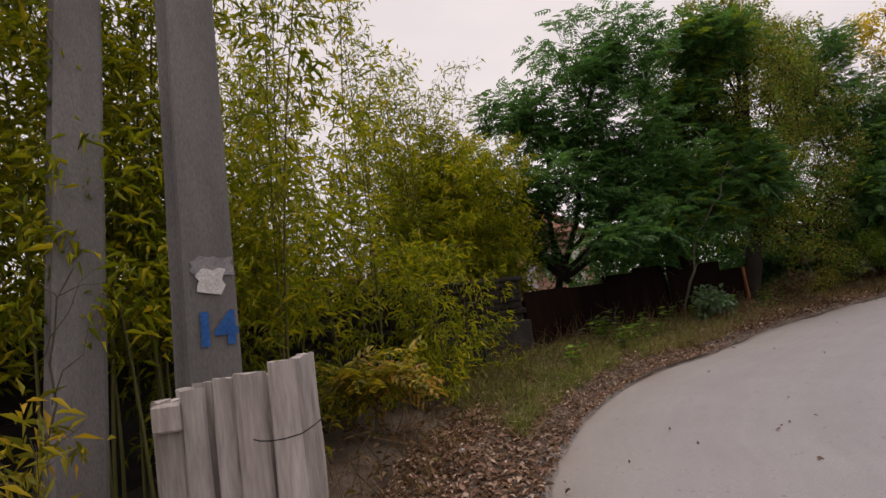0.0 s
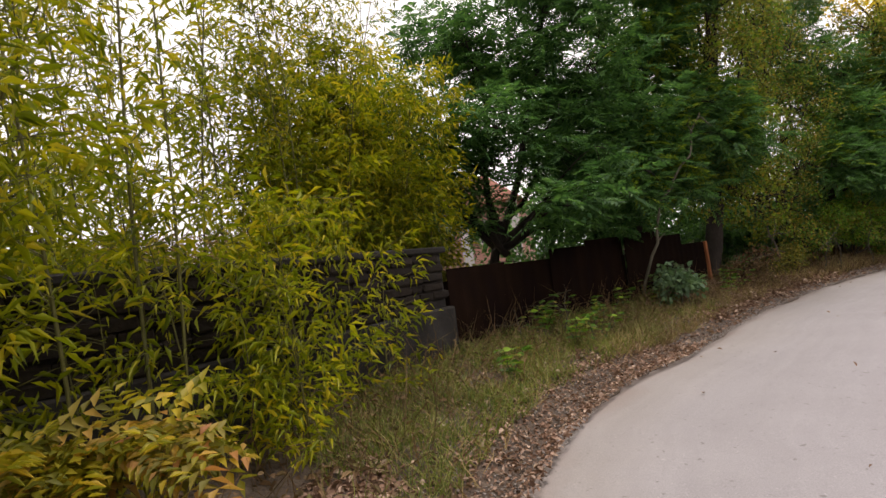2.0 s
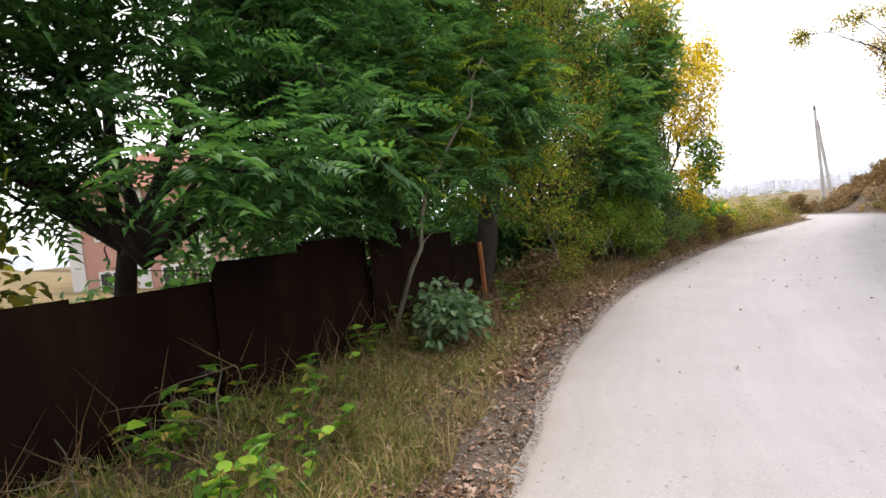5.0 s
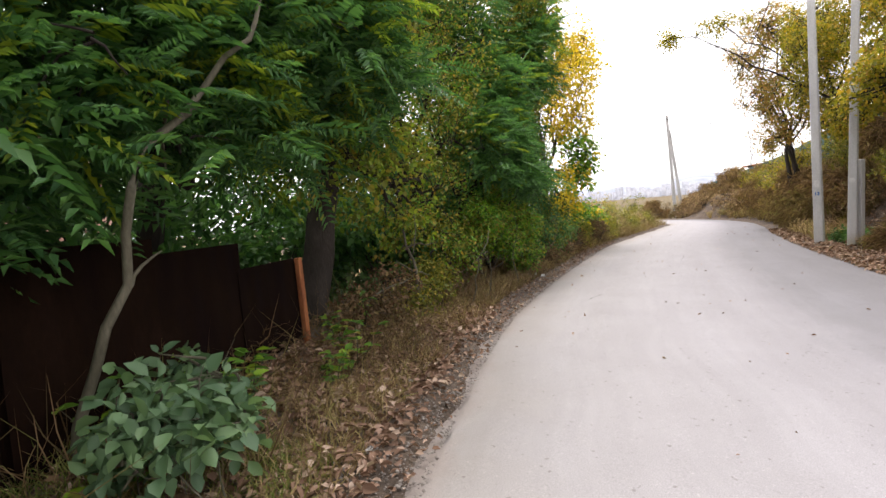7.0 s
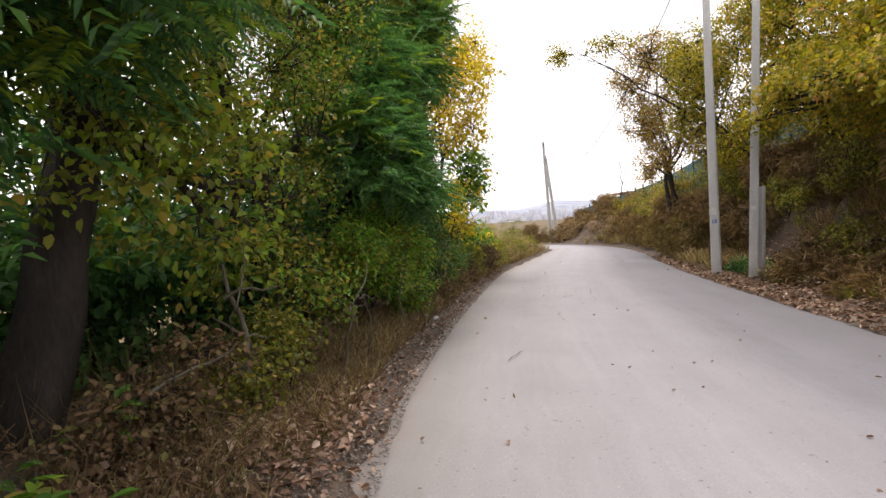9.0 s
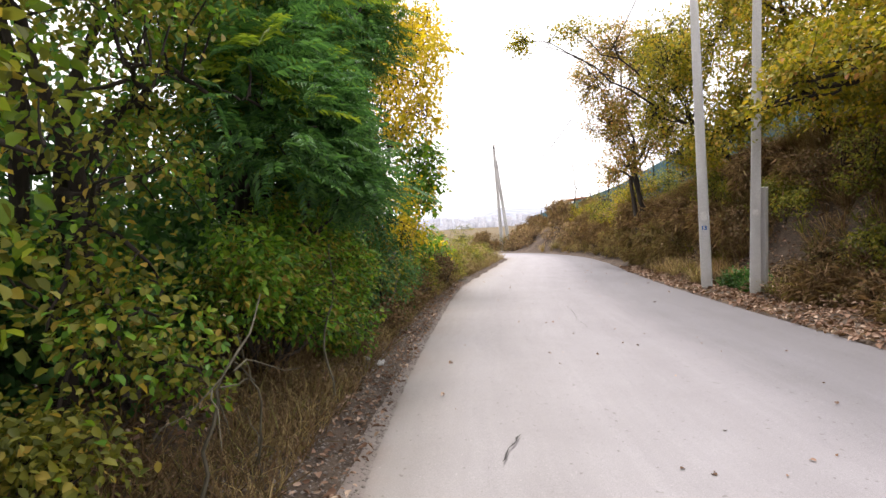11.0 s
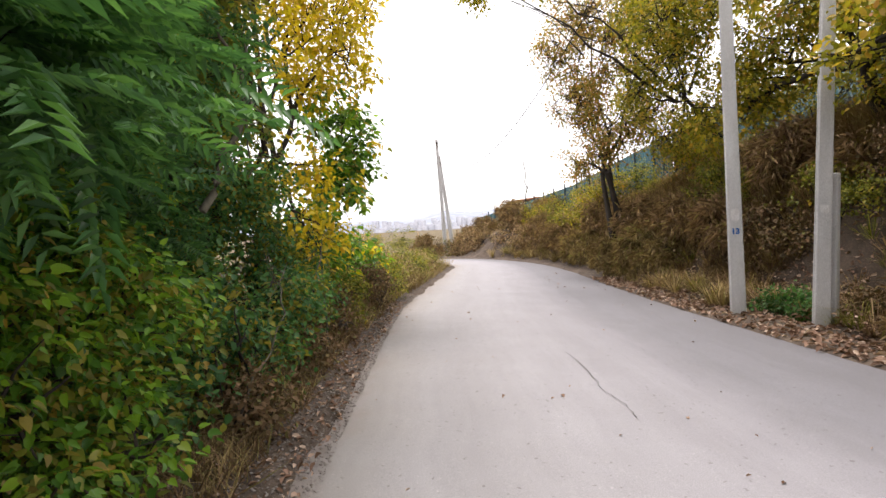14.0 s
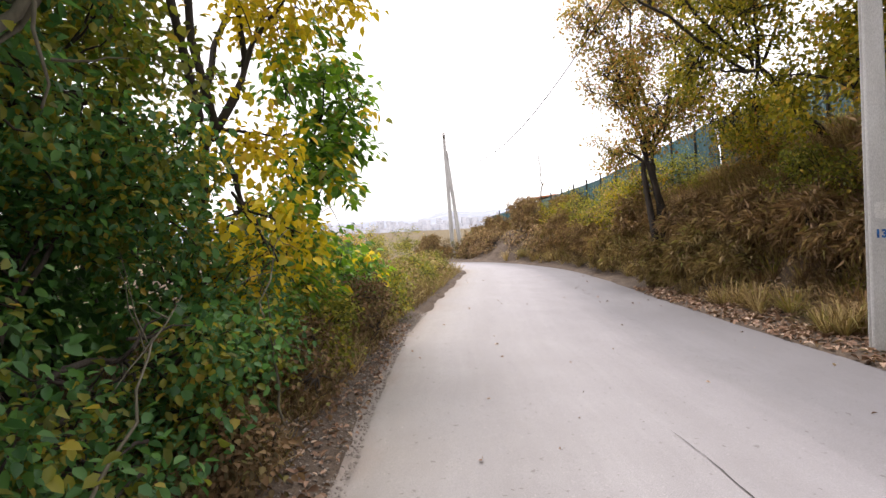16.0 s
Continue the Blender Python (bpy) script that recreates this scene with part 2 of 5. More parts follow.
L_IVY = leaf_material("heart_shaped_leaves", [(0.0, (0.045, 0.112, 0.021)), (0.4, (0.112, 0.255, 0.03)), (0.85, (0.24, 0.405, 0.036)), (0.96, (0.3, 0.21, 0.068)), (1.0, (0.45, 0.435, 0.068))], 0.4, 0.4)
L_YELLOW = leaf_material("yellow_autumn_leaves", [(0.0, (0.33, 0.29, 0.02)), (0.4, (0.6, 0.46, 0.02)), (0.85, (0.74, 0.55, 0.03)), (1.0, (0.56, 0.34, 0.04))], 0.5, 0.45)
L_RUSSET = leaf_material("turning_leaves", [(0.0, (0.145, 0.145, 0.037)), (0.35, (0.29, 0.241, 0.048)), (0.65, (0.435, 0.29, 0.06)), (1.0, (0.411, 0.182, 0.072))], 0.55, 0.4)
L_YELLOWGREEN = leaf_material("yellow_green_leaves", [(0.0, (0.119, 0.128, 0.015)), (0.45, (0.253, 0.242, 0.021)), (0.8, (0.438, 0.357, 0.03)), (1.0, (0.555, 0.331, 0.04))], 0.5, 0.4)
L_LITTER = leaf_material("dead_leaves", [(0.0, (0.108, 0.059, 0.037)), (0.35, (0.205, 0.119, 0.08)), (0.7, (0.323, 0.205, 0.151)), (1.0, (0.496, 0.377, 0.301))], 0.75, 0.1, 0.3)
L_GRASS = leaf_material("verge_grass", [(0.0, (0.08, 0.122, 0.022)), (0.5, (0.158, 0.213, 0.036)), (0.85, (0.264, 0.289, 0.072)), (1.0, (0.422, 0.396, 0.171))], 0.6, 0.3)
L_DRY = leaf_material("dry_grass", [(0.0, (0.155, 0.105, 0.048)), (0.5, (0.309, 0.218, 0.109)), (0.85, (0.465, 0.356, 0.176)), (1.0, (0.278, 0.276, 0.08))], 0.8, 0.2)
L_GLAUCOUS = leaf_material("blue_green_leaves", [(0.0, (0.071, 0.132, 0.071)), (0.5, (0.111, 0.192, 0.101)), (1.0, (0.162, 0.263, 0.122))], 0.45, 0.3, 0.3)
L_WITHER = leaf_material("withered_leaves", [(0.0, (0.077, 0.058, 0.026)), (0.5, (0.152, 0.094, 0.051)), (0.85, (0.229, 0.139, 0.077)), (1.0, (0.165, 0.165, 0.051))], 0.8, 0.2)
L_BROWN = leaf_material("brown_undergrowth", [(0.0, (0.155, 0.097, 0.057)), (0.5, (0.317, 0.205, 0.119)), (0.85, (0.499, 0.344, 0.203)), (1.0, (0.324, 0.277, 0.095))], 0.8, 0.2)

# ---- building helpers ----


def part(name, bm, material, parent=None, label=""):
    me = bpy.data.meshes.new(name)
    bm.to_mesh(me)
    bm.free()
    return part_mesh(name, me, material, parent, label)


def part_mesh(name, me, material, parent=None, label=""):
    if material and not me.materials:
        me.materials.append(material)
    ob = new(name, me)
    if parent:
        ob.parent = parent
    if label:
        tagged(ob, label)
    return ob


def thing(name, at, label, category, group="", kind="", turn=0.0):
    e = new(name)
    e.empty_display_size = 0.1
    e.matrix_world = pose(*at, 0, 0, turn)
    return tagged(e, label, category, group, kind)


def mesh_from(name, verts, faces, smooth=False):
    """verts (N, 3) array; faces: list of arrays (M, k), one array per face size."""
    me = bpy.data.meshes.new(name)
    verts = np.asarray(verts, dtype=np.float32)
    faces = [np.asarray(f, dtype=np.int32) for f in faces if len(f)]
    me.vertices.add(len(verts))
    me.vertices.foreach_set("co", verts.ravel())
    loops = np.concatenate([f.ravel() for f in faces])
    sizes = np.concatenate([np.full(len(f), f.shape[1], dtype=np.int32) for f in faces])
    starts = np.concatenate([[0], np.cumsum(sizes)[:-1]]).astype(np.int32)
    me.loops.add(len(loops))
    me.loops.foreach_set("vertex_index", loops)
    me.polygons.add(len(sizes))
    me.polygons.foreach_set("loop_start", starts)
    if smooth:
        me.polygons.foreach_set("use_smooth", np.ones(len(sizes), dtype=bool))
    me.update(calc_edges=True)
    return me


def box(bm, cx, cy, cz, sx, sy, sz, m=None):
    r = bmesh.ops.create_cube(bm, size=1)["verts"]
    t = Matrix.Translation((cx, cy, cz)) @ Matrix.Diagonal((sx, sy, sz, 1))
    bmesh.ops.transform(bm, matrix=(m @ t) if m else t, verts=r)
    return r


def bevelled(bm, width=0.01, segments=1):
    bmesh.ops.bevel(bm, geom=bm.edges[:] + bm.verts[:], offset=width, segments=segments, affect="EDGES")
    return bm


def tubes(paths, sides=6):
    """Arrays for tapered tubes: paths of (points (k, 3), radii (k,))."""
    V, F, base = [], [], 0
    ang = np.arange(sides) * 2 * np.pi / sides
    for pts, rad in paths:
        pts, rad = np.asarray(pts, float), np.asarray(rad, float)
        k = len(pts)
        tan = np.gradient(pts, axis=0)
        tan /= np.linalg.norm(tan, axis=1)[:, None] + 1e-9
        ref = np.where(np.abs(tan[:, 2:3]) > 0.9, np.array([[1.0, 0, 0]]), np.array([[0, 0, 1.0]]))
        u = np.cross(tan, ref)
        u /= np.linalg.norm(u, axis=1)[:, None] + 1e-9
        v = np.cross(tan, u)
        ring = pts[:, None] + rad[:, None, None] * (np.cos(ang)[None, :, None] * u[:, None] + np.sin(ang)[None, :, None] * v[:, None])
        V.append(ring.reshape(-1, 3))
        i = np.arange(k - 1)[:, None] * sides + np.arange(sides)[None]
        j = np.arange(k - 1)[:, None] * sides + (np.arange(sides)[None] + 1) % sides
        F.append(np.stack([i, j, j + sides, i + sides], -1).reshape(-1, 4) + base)
        base += k * sides
    return np.concatenate(V), np.concatenate(F)


def unit(a):
    return a / (np.linalg.norm(a, axis=-1, keepdims=True) + 1e-9)


def leaf_mesh(name, at, along, up, length, width, shape="lance", curl=0.15):
    """One mesh of many leaves. at: stalk ends, along: directions, up: rough face normals; length, width: arrays."""
    n = len(at)
    along = unit(along)
    side = unit(np.cross(along, up))
    nrm = np.cross(side, along)
    L, W = np.asarray(length)[:, None], np.asarray(width)[:, None]
    if shape == "lance":
        prof = ((0.0, 0.0, 0.0), (0.38, 0.5, 0.12), (1.0, 0.0, -curl), (0.38, -0.5, 0.12))
        quads, tris = np.zeros((0, 4), int), np.array([[0, 1, 2], [0, 2, 3]])
    elif shape == "blade":
        prof = ((0.0, 0.5, 0.0), (0.0, -0.5, 0.0), (0.55, -0.4, 0.0), (0.55, 0.4, 0.0), (1.0, 0.0, -curl * 2))
        quads, tris = np.array([[0, 1, 2, 3]]), np.array([[3, 2, 4]])
    elif shape == "heart":
        prof = ((0.0, 0.0, 0.0), (-0.1, 0.3, 0.06), (0.25, 0.5, 0.1), (0.62, 0.33, 0.05), (1.0, 0.0, -curl), (0.62, -0.33, 0.05), (0.25, -0.5, 0.1), (-0.1, -0.3, 0.06))
        quads, tris = np.array([[0, 1, 2, 3], [0, 5, 6, 7]]), np.array([[0, 3, 4], [0, 4, 5]])
    else:
        prof = ((0.0, 0.0, 0.0), (0.3, 0.46, 0.1), (0.68, 0.4, 0.06), (1.0, 0.0, -curl), (0.68, -0.4, 0.06), (0.3, -0.46, 0.1))
        quads, tris = np.array([[0, 1, 2, 3], [0, 3, 4, 5]]), np.zeros((0, 3), int)
    k = len(prof)
    V = np.stack([at + along * L * a + side * W * b + nrm * L * c for a, b, c in prof], 1).reshape(-1, 3)
    off = (np.arange(n) * k)[:, None, None]
    return mesh_from(name, V, [(off + quads[None]).reshape(-1, 4), (off + tris[None]).reshape(-1, 3)])


def spray(rng, centres, per, radius, size, kind, droop=0.35, outward=None):
    """Leaves round clump centres. kind: broad, heart, lance or pinnate. Returns the arguments of leaf_mesh."""
    c = np.repeat(centres, per, axis=0)
    n = len(c)
    d = unit(rng.normal(size=(n, 3)) * (1, 1, 0.7))
    at = c + d * radius * rng.random((n, 1)) ** 0.6
    flat = kind in ("pinnate", "feather")
    along = unit(d * (0.7, 0.7, 0.35 if flat else 0.7) + rng.normal(size=(n, 3)) * (0.5, 0.5, 0.2 if flat else 0.5) + (0, 0, 0.02 if flat else -droop))
    if kind == "heart":
        along = unit(along * (1, 1, 0.5) + (0, -0.25, -0.25))
    up = unit(rng.normal(size=(n, 3)) * (0.28 if flat else 0.5) + (0, 0, 1))
    L = size * rng.uniform(0.6, 1.25, n)
    if kind == "straw":
        return at, along, up, L, L * rng.uniform(0.035, 0.07, n), "lance"
    if kind == "lance":
        return at, along, up, L, L * rng.uniform(0.12, 0.2, n), "lance"
    if flat:
        pairs, slim = (6, 0.38) if kind == "pinnate" else (10, 0.27)
        rl = L * (3.4 if kind == "pinnate" else 4.6)
        side = unit(np.cross(along, up))
        A, D, U, LL = [], [], [], []
        for i in range(pairs):
            f = 0.25 + 0.75 * i / (pairs - 1)
            p = at + along * (rl * f)[:, None] + np.array([0, 0, -0.2]) * (rl * f * f)[:, None]
            for s in (-1, 1):
                A.append(p)
                D.append(along * 0.55 + side * s + (0, 0, -0.14) + rng.normal(size=(n, 3)) * 0.12)
                U.append(up + rng.normal(size=(n, 3)) * 0.15)
                LL.append(L * (1.15 - 0.45 * abs(f - 0.5)))
        LL = np.concatenate(LL)
        return np.concatenate(A), np.concatenate(D), np.concatenate(U), LL, LL * slim, "lance"
    return at, along, up, L, L * rng.uniform(0.55, 0.8, n), ("heart" if kind == "heart" else "oval")


def in_lobes(rng, lobes, count, shell=0.45):
    """Random clump centres inside ellipsoid lobes (cx, cy, cz, rx, ry, rz), thinned by noise so that gaps stay."""
    vol = np.array([l[3] * l[4] * l[5] for l in lobes]) ** 0.75
    out = []
    for l, share in zip(lobes, vol / vol.sum()):
        k = max(3, int(count * share))
        got = []
        for _ in range(12):
            d = unit(rng.normal(size=(k, 3)))
            r = rng.random((k, 1)) ** shell
            p = np.array(l[:3]) + d * r * np.array(l[3:])
            for q in p:
                if noise.noise((Vector(q) + Vector(l[:3])) * 1.5) > -0.02:
                    got.append(q)
            if len(got) >= k:
                break
        if got:
            out.append(np.array(got[:k]))
    return np.concatenate(out) if out else np.array([l[:3] for l in lobes])


def bend(rng, a, b, steps, wild):
    a, b = np.array(a, float), np.array(b, float)
    f = np.linspace(0, 1, steps)[:, None]
    off = np.cumsum(rng.normal(size=(steps, 3)), axis=0) * wild * np.linalg.norm(b - a) / steps
    return a + (b - a) * f + (off - off[-1] * f) + np.array([0, 0, 1]) * np.sin(f * np.pi) * wild * 0.15 * np.linalg.norm(b - a)


def tree(seed, base, lobes, clumps, per, radius, size, kind, leaves, label, trunk_r=0.1, bark=None, name="tree", stems=1, twigs=0.5, category="tree", extra=None):
    """A tree or bush: trunk and limbs that reach into each lobe, twigs to the clumps, and a crown of single leaves."""
    rng = np.random.default_rng(seed)
    t = thing(name, base, label, category)
    o = np.array(base)
    lob = [tuple(np.array(l[:3]) - o) + tuple(l[3:]) for l in lobes]
    pts = in_lobes(rng, lob, clumps)
    paths = []
    limbs = []
    top = np.mean([l[:3] for l in lob], axis=0)
    for s in range(stems):
        foot = np.array([rng.normal() * 0.12, rng.normal() * 0.12, -0.15]) * (1 if stems > 1 else 0) + (0, 0, -0.1)
        fork = top * np.array([0.55, 0.55, 0.5]) + rng.normal(size=3) * 0.15 * (stems > 1)
        p = bend(rng, foot, fork, 7, 0.12)
        paths.append((p, np.linspace(trunk_r * 1.25, trunk_r * 0.72, 7) * np.array([1.25, 1, 1, 1, 1, 1, 1])))
        limbs.append((p[-1], trunk_r * 0.7))
    nodes = []
    for i, l in enumerate(lob):
        a, r = limbs[i % stems]
        p = bend(rng, a, np.array(l[:3]), 8, 0.22)
        paths.append((p, np.linspace(r * 0.8, r * 0.25, 8)))
        nodes += [q for q in p[2:]]
        for _ in range(4):
            q = np.array(l[:3]) + unit(rng.normal(size=3)) * np.array(l[3:]) * 0.75
            pp = bend(rng, p[rng.integers(3, 8)], q, 6, 0.25)
            paths.append((pp, np.linspace(r * 0.32, r * 0.08, 6)))
            nodes += [w for w in pp[1:]]
    nodes = np.array(nodes)
    for q in pts[rng.random(len(pts)) < twigs]:
        near = nodes[np.argmin(np.linalg.norm(nodes - q, axis=1))]
        paths.append((bend(rng, near, q, 4, 0.25), np.linspace(0.009, 0.003, 4)))
    V, F = tubes(paths, 6)
    part_mesh("trunk", mesh_from("trunk", V, [F], True), bark or BARK, t, "brown branching trunk")
    part_mesh("crown", leaf_mesh("crown", *spray(rng, pts, per, radius, size, kind)), leaves, t)
    if extra:
        pick = pts[rng.random(len(pts)) < extra[1]]
        part_mesh("crown", leaf_mesh("crown", *spray(rng, pick, per, radius, size, kind)), extra[0], t, extra[2])
    return t


# ---- the lie of the land ----
LEFT_EDGE = [(-30, -32), (-12, -12.5), (-6, -5.6), (-2, -1.4), (-0.6, 0.2), (0.6, 1.6), (1.9, 3.2), (2.9, 4.2), (4.2, 5.1), (5.3, 5.6), (6.6, 5.85), (8.1, 6.3), (9.4, 6.65), (11.3, 7.0),
             (13.4, 7.27), (16, 7.36), (20.8, 7.28), (23, 7.2), (26, 6.95), (28, 6.6), (31, 6.1), (34.2, 5.6), (36.6, 5.35), (38, 6.0), (39.2, 8.5), (40.2, 13), (40.5, 30), (36, 70)]
RIGHT_EDGE = [(-26, -36), (-8, -16.5), (-1, -8.5), (2, -4.6), (4, -2.4), (6, -0.5), (8, 0.7), (11, 1.6), (14, 2.0), (17.2, 2.12), (20, 2.2), (23, 2.25), (27.3, 2.15), (33, 1.82), (36.4, 1.95),
              (40, 3.1), (42.2, 5.2), (43.8, 8.5), (44.8, 13), (45.2, 30), (41, 70)]


def smooth_line(pts, n=420):
    p = np.array(pts, float)
    s = np.concatenate([[0], np.cumsum(np.linalg.norm(np.diff(p, axis=0), axis=1))])
    m = np.gradient(p, s, axis=0)
    u = np.interp(np.linspace(0, len(s) - 1, n), np.arange(len(s)), s)
    i = np.clip(np.searchsorted(s, u, side="right") - 1, 0, len(s) - 2)
    h = (s[i + 1] - s[i])[:, None]
    f = ((u - s[i])[:, None]) / h
    return (2 * f**3 - 3 * f**2 + 1) * p[i] + (f**3 - 2 * f**2 + f) * h * m[i] + (-2 * f**3 + 3 * f**2) * p[i + 1] + (f**3 - f**2) * h * m[i + 1]


LEFT, RIGHT = smooth_line(LEFT_EDGE), smooth_line(RIGHT_EDGE)


def plane_z(x, y):
    x, y = np.asarray(x, float), np.asarray(y, float)
    return 0.037 * (np.clip(y, -6, 10) - 5) - 0.0025 * (np.clip(x, -20, 45) - 4) - 0.045 * (np.clip(x, 41, 56) - 41)


def to_line(x, y, line):
    """Distance to a line and the side: positive to the left of its direction."""
    P = np.stack([np.ravel(x), np.ravel(y)], 1)
    D, S = np.empty(len(P)), np.empty(len(P))
    a, d = line[:-1], np.diff(line, axis=0)
    dd = (d**2).sum(1)
    for i in range(0, len(P), 4000):
        q = P[i:i + 4000, None] - a[None]
        f = np.clip((q * d).sum(2) / dd, 0, 1)
        r = q - f[..., None] * d
        dist = (r**2).sum(2)
        j = dist.argmin(1)
        k = np.arange(len(j))
        D[i:i + 4000] = np.sqrt(dist[k, j])
        S[i:i + 4000] = d[j, 0] * q[k, j, 1] - d[j, 1] * q[k, j, 0]
    return (D * np.sign(S)).reshape(np.shape(x))


def sstep(a, b, v):
    f = np.clip((v - a) / (b - a), 0, 1)
    return f * f * (3 - 2 * f)


BANK_X, BANK_H = (5, 20, 27, 33, 42, 50, 60, 75), (3.9, 3.7, 3.3, 2.65, 1.7, 0.8, 0.4, 0.3)


def ground_z(x, y, with_noise=True):
    x, y = np.asarray(x, float), np.asarray(y, float)
    left, right = to_line(x, y, LEFT), -to_line(x, y, RIGHT)
    z = plane_z(x, y)
    rough = np.zeros_like(z)
    if with_noise:
        rough = 0.035 * np.sin(x * 2.1 + 1.3 * np.sin(y * 1.7)) * np.sin(y * 2.6 + np.sin(x * 1.3)) + 0.02 * np.sin(x * 5.3 + y * 3.1)
    far_l = np.maximum(left, 0)
    verge = -0.05 + 0.07 * sstep(-0.3, 0.15, left) + 0.06 * sstep(0.1, 0.7, left) + 0.14 * sstep(0.8, 1.6, left)
    drop = -0.9 * sstep(2.6, 6, left) * (x < 38)
    hill = 7.5 * sstep(14, 85, y - 0.35 * np.abs(x + 6)) * sstep(45, -5, x)
    zl = z + verge + drop + hill + rough * sstep(0.05, 0.6, left)
    start = np.interp(x, (16, 22, 26, 29), (1.5, 1.5, 0.9, 0.45))
    H = np.interp(x, BANK_X, BANK_H) * sstep(-8, 6, x) * (1 - sstep(2.4, 4.6, y) * sstep(36, 40, x))
    d = np.maximum(right - start, 0)
    bank = H * (0.42 * sstep(0, 1.1, d) + 0.58 * sstep(0.2, 3.4, d))
    zr = z - 0.05 + 0.07 * sstep(-0.3, 0.15, right) + 0.04 * sstep(0, 0.6, right) + bank + rough * sstep(0.1, 0.8, right) * 1.6
    inside = (left <= 0) & (right <= 0)
    out = np.where(left > right, zl, zr)
    return np.where(inside, np.minimum(zl, zr), out)


def gz(x, y):
    return float(ground_z(np.array([x]), np.array([y]))[0])


def spread_axis(lo, hi, step, far_lo, far_hi, growth=1.22):
    mid = list(np.arange(lo, hi, step))
    up, s = [hi], step
    while up[-1] < far_hi:
        s *= growth
        up.append(up[-1] + s)
    dn, s = [lo], step
    while dn[-1] > far_lo:
        s *= growth
        dn.append(dn[-1] - s)
    return np.array(dn[:0:-1] + mid + up)


gx, gy = spread_axis(-4, 48, 0.2, -1500, 1800), spread_axis(-5, 12, 0.16, -1500, 1800)
GX, GY = np.meshgrid(gx, gy, indexing="ij")
GZ = ground_z(GX, GY)
nx, ny = GX.shape
ii = np.arange(nx * ny).reshape(nx, ny)
me = mesh_from("ground", np.stack([GX, GY, GZ], -1).reshape(-1, 3), [np.stack([ii[:-1, :-1], ii[1:, :-1], ii[1:, 1:], ii[:-1, 1:]], -1).reshape(-1, 4)], True)
att = me.attributes.new("meadow", "FLOAT", "POINT")
gl, gr = to_line(GX, GY, LEFT), -to_line(GX, GY, RIGHT)
att.data.foreach_set("value", np.maximum(sstep(3, 9, gl), 0.65 * sstep(3, 7, gr)).ravel().astype(np.float32))
tagged(part_mesh("ground", me, EARTH), "brown earth verge with leaf mould, straw meadow beyond", "ground", kind="structure")

# road sheet with ragged edges, a little thicker than the ground it lies in
NR, NA = 1500, 22
lp, rp = smooth_line(LEFT_EDGE, NR), smooth_line(RIGHT_EDGE, NR)
# pair the edges by nearest points so that the rows run straight across
ri = np.array([np.argmin(((RIGHT - q) ** 2).sum(1)) for q in lp])
ri = np.maximum.accumulate(ri)
ker = np.ones(31) / 31
rs = np.convolve(np.pad(ri.astype(float), 15, mode="edge"), ker, "valid")
rp = np.stack([np.interp(rs, np.arange(len(RIGHT)), RIGHT[:, k]) for k in (0, 1)], 1)
rag = np.array([noise.noise(Vector((q[0] * 1.1, q[1] * 1.1, 0))) * 0.14 + noise.noise(Vector((q[0] * 4.3, q[1] * 4.3, 3))) * 0.035 for q in lp])
rag2 = np.array([noise.noise(Vector((q[0] * 2.2, q[1] * 2.2, 9))) * 0.05 for q in rp])
ac = unit(rp - lp)
lp2, rp2 = lp + ac * rag[:, None], rp + ac * rag2[:, None]
fr = np.linspace(0, 1, NA)
RP = lp2[:, None] + (rp2 - lp2)[:, None] * fr[None, :, None]
RZ = plane_z(RP[..., 0], RP[..., 1]) + 0.03 * np.sin(fr * np.pi)[None] - 0.02 * (fr[None] < 0.02) - 0.02 * (fr[None] > 0.98)
V = np.concatenate([RP, RZ[..., None]], -1).reshape(-1, 3)
ii = np.arange(NR * NA).reshape(NR, NA)
me = mesh_from("road", V, [np.stack([ii[:-1, :-1], ii[:-1, 1:], ii[1:, 1:], ii[1:, :-1]], -1).reshape(-1, 4)], True)
me.flip_normals()
att = me.attributes.new("across", "FLOAT", "POINT")
att.data.foreach_set("value", np.broadcast_to(fr, (NR, NA)).ravel().astype(np.float32))
att = me.attributes.new("along", "FLOAT", "POINT")
run = np.concatenate([[0], np.cumsum(np.linalg.norm(np.diff(lp, axis=0), axis=1))])
att.data.foreach_set("value", np.repeat(run, NA).astype(np.float32))
tagged(part_mesh("road", me, ROAD), "pale grey worn asphalt lane with a darker side", "road", kind="structure")

# far hills, their pale blue standing in for haze
ang = np.radians(np.linspace(-60, 140, 160))
hv = []
for a in ang:
    h = 26 + 40 * noise.fractal(Vector((a * 3.1, 2.0, 0)), 1.0, 2.0, 5)
    for rad, z in ((1000, -25), (1080, h * 0.62), (1200, h), (1400, h * 0.7)):
        hv.append((rad * math.cos(a), rad * math.sin(a), z))
ii = np.arange(160 * 4).reshape(160, 4)
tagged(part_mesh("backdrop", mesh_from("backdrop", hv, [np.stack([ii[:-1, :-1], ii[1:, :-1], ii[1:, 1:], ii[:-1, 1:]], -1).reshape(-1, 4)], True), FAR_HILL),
       "distant hills with haze painted in as pale blue", "hills", kind="structure")

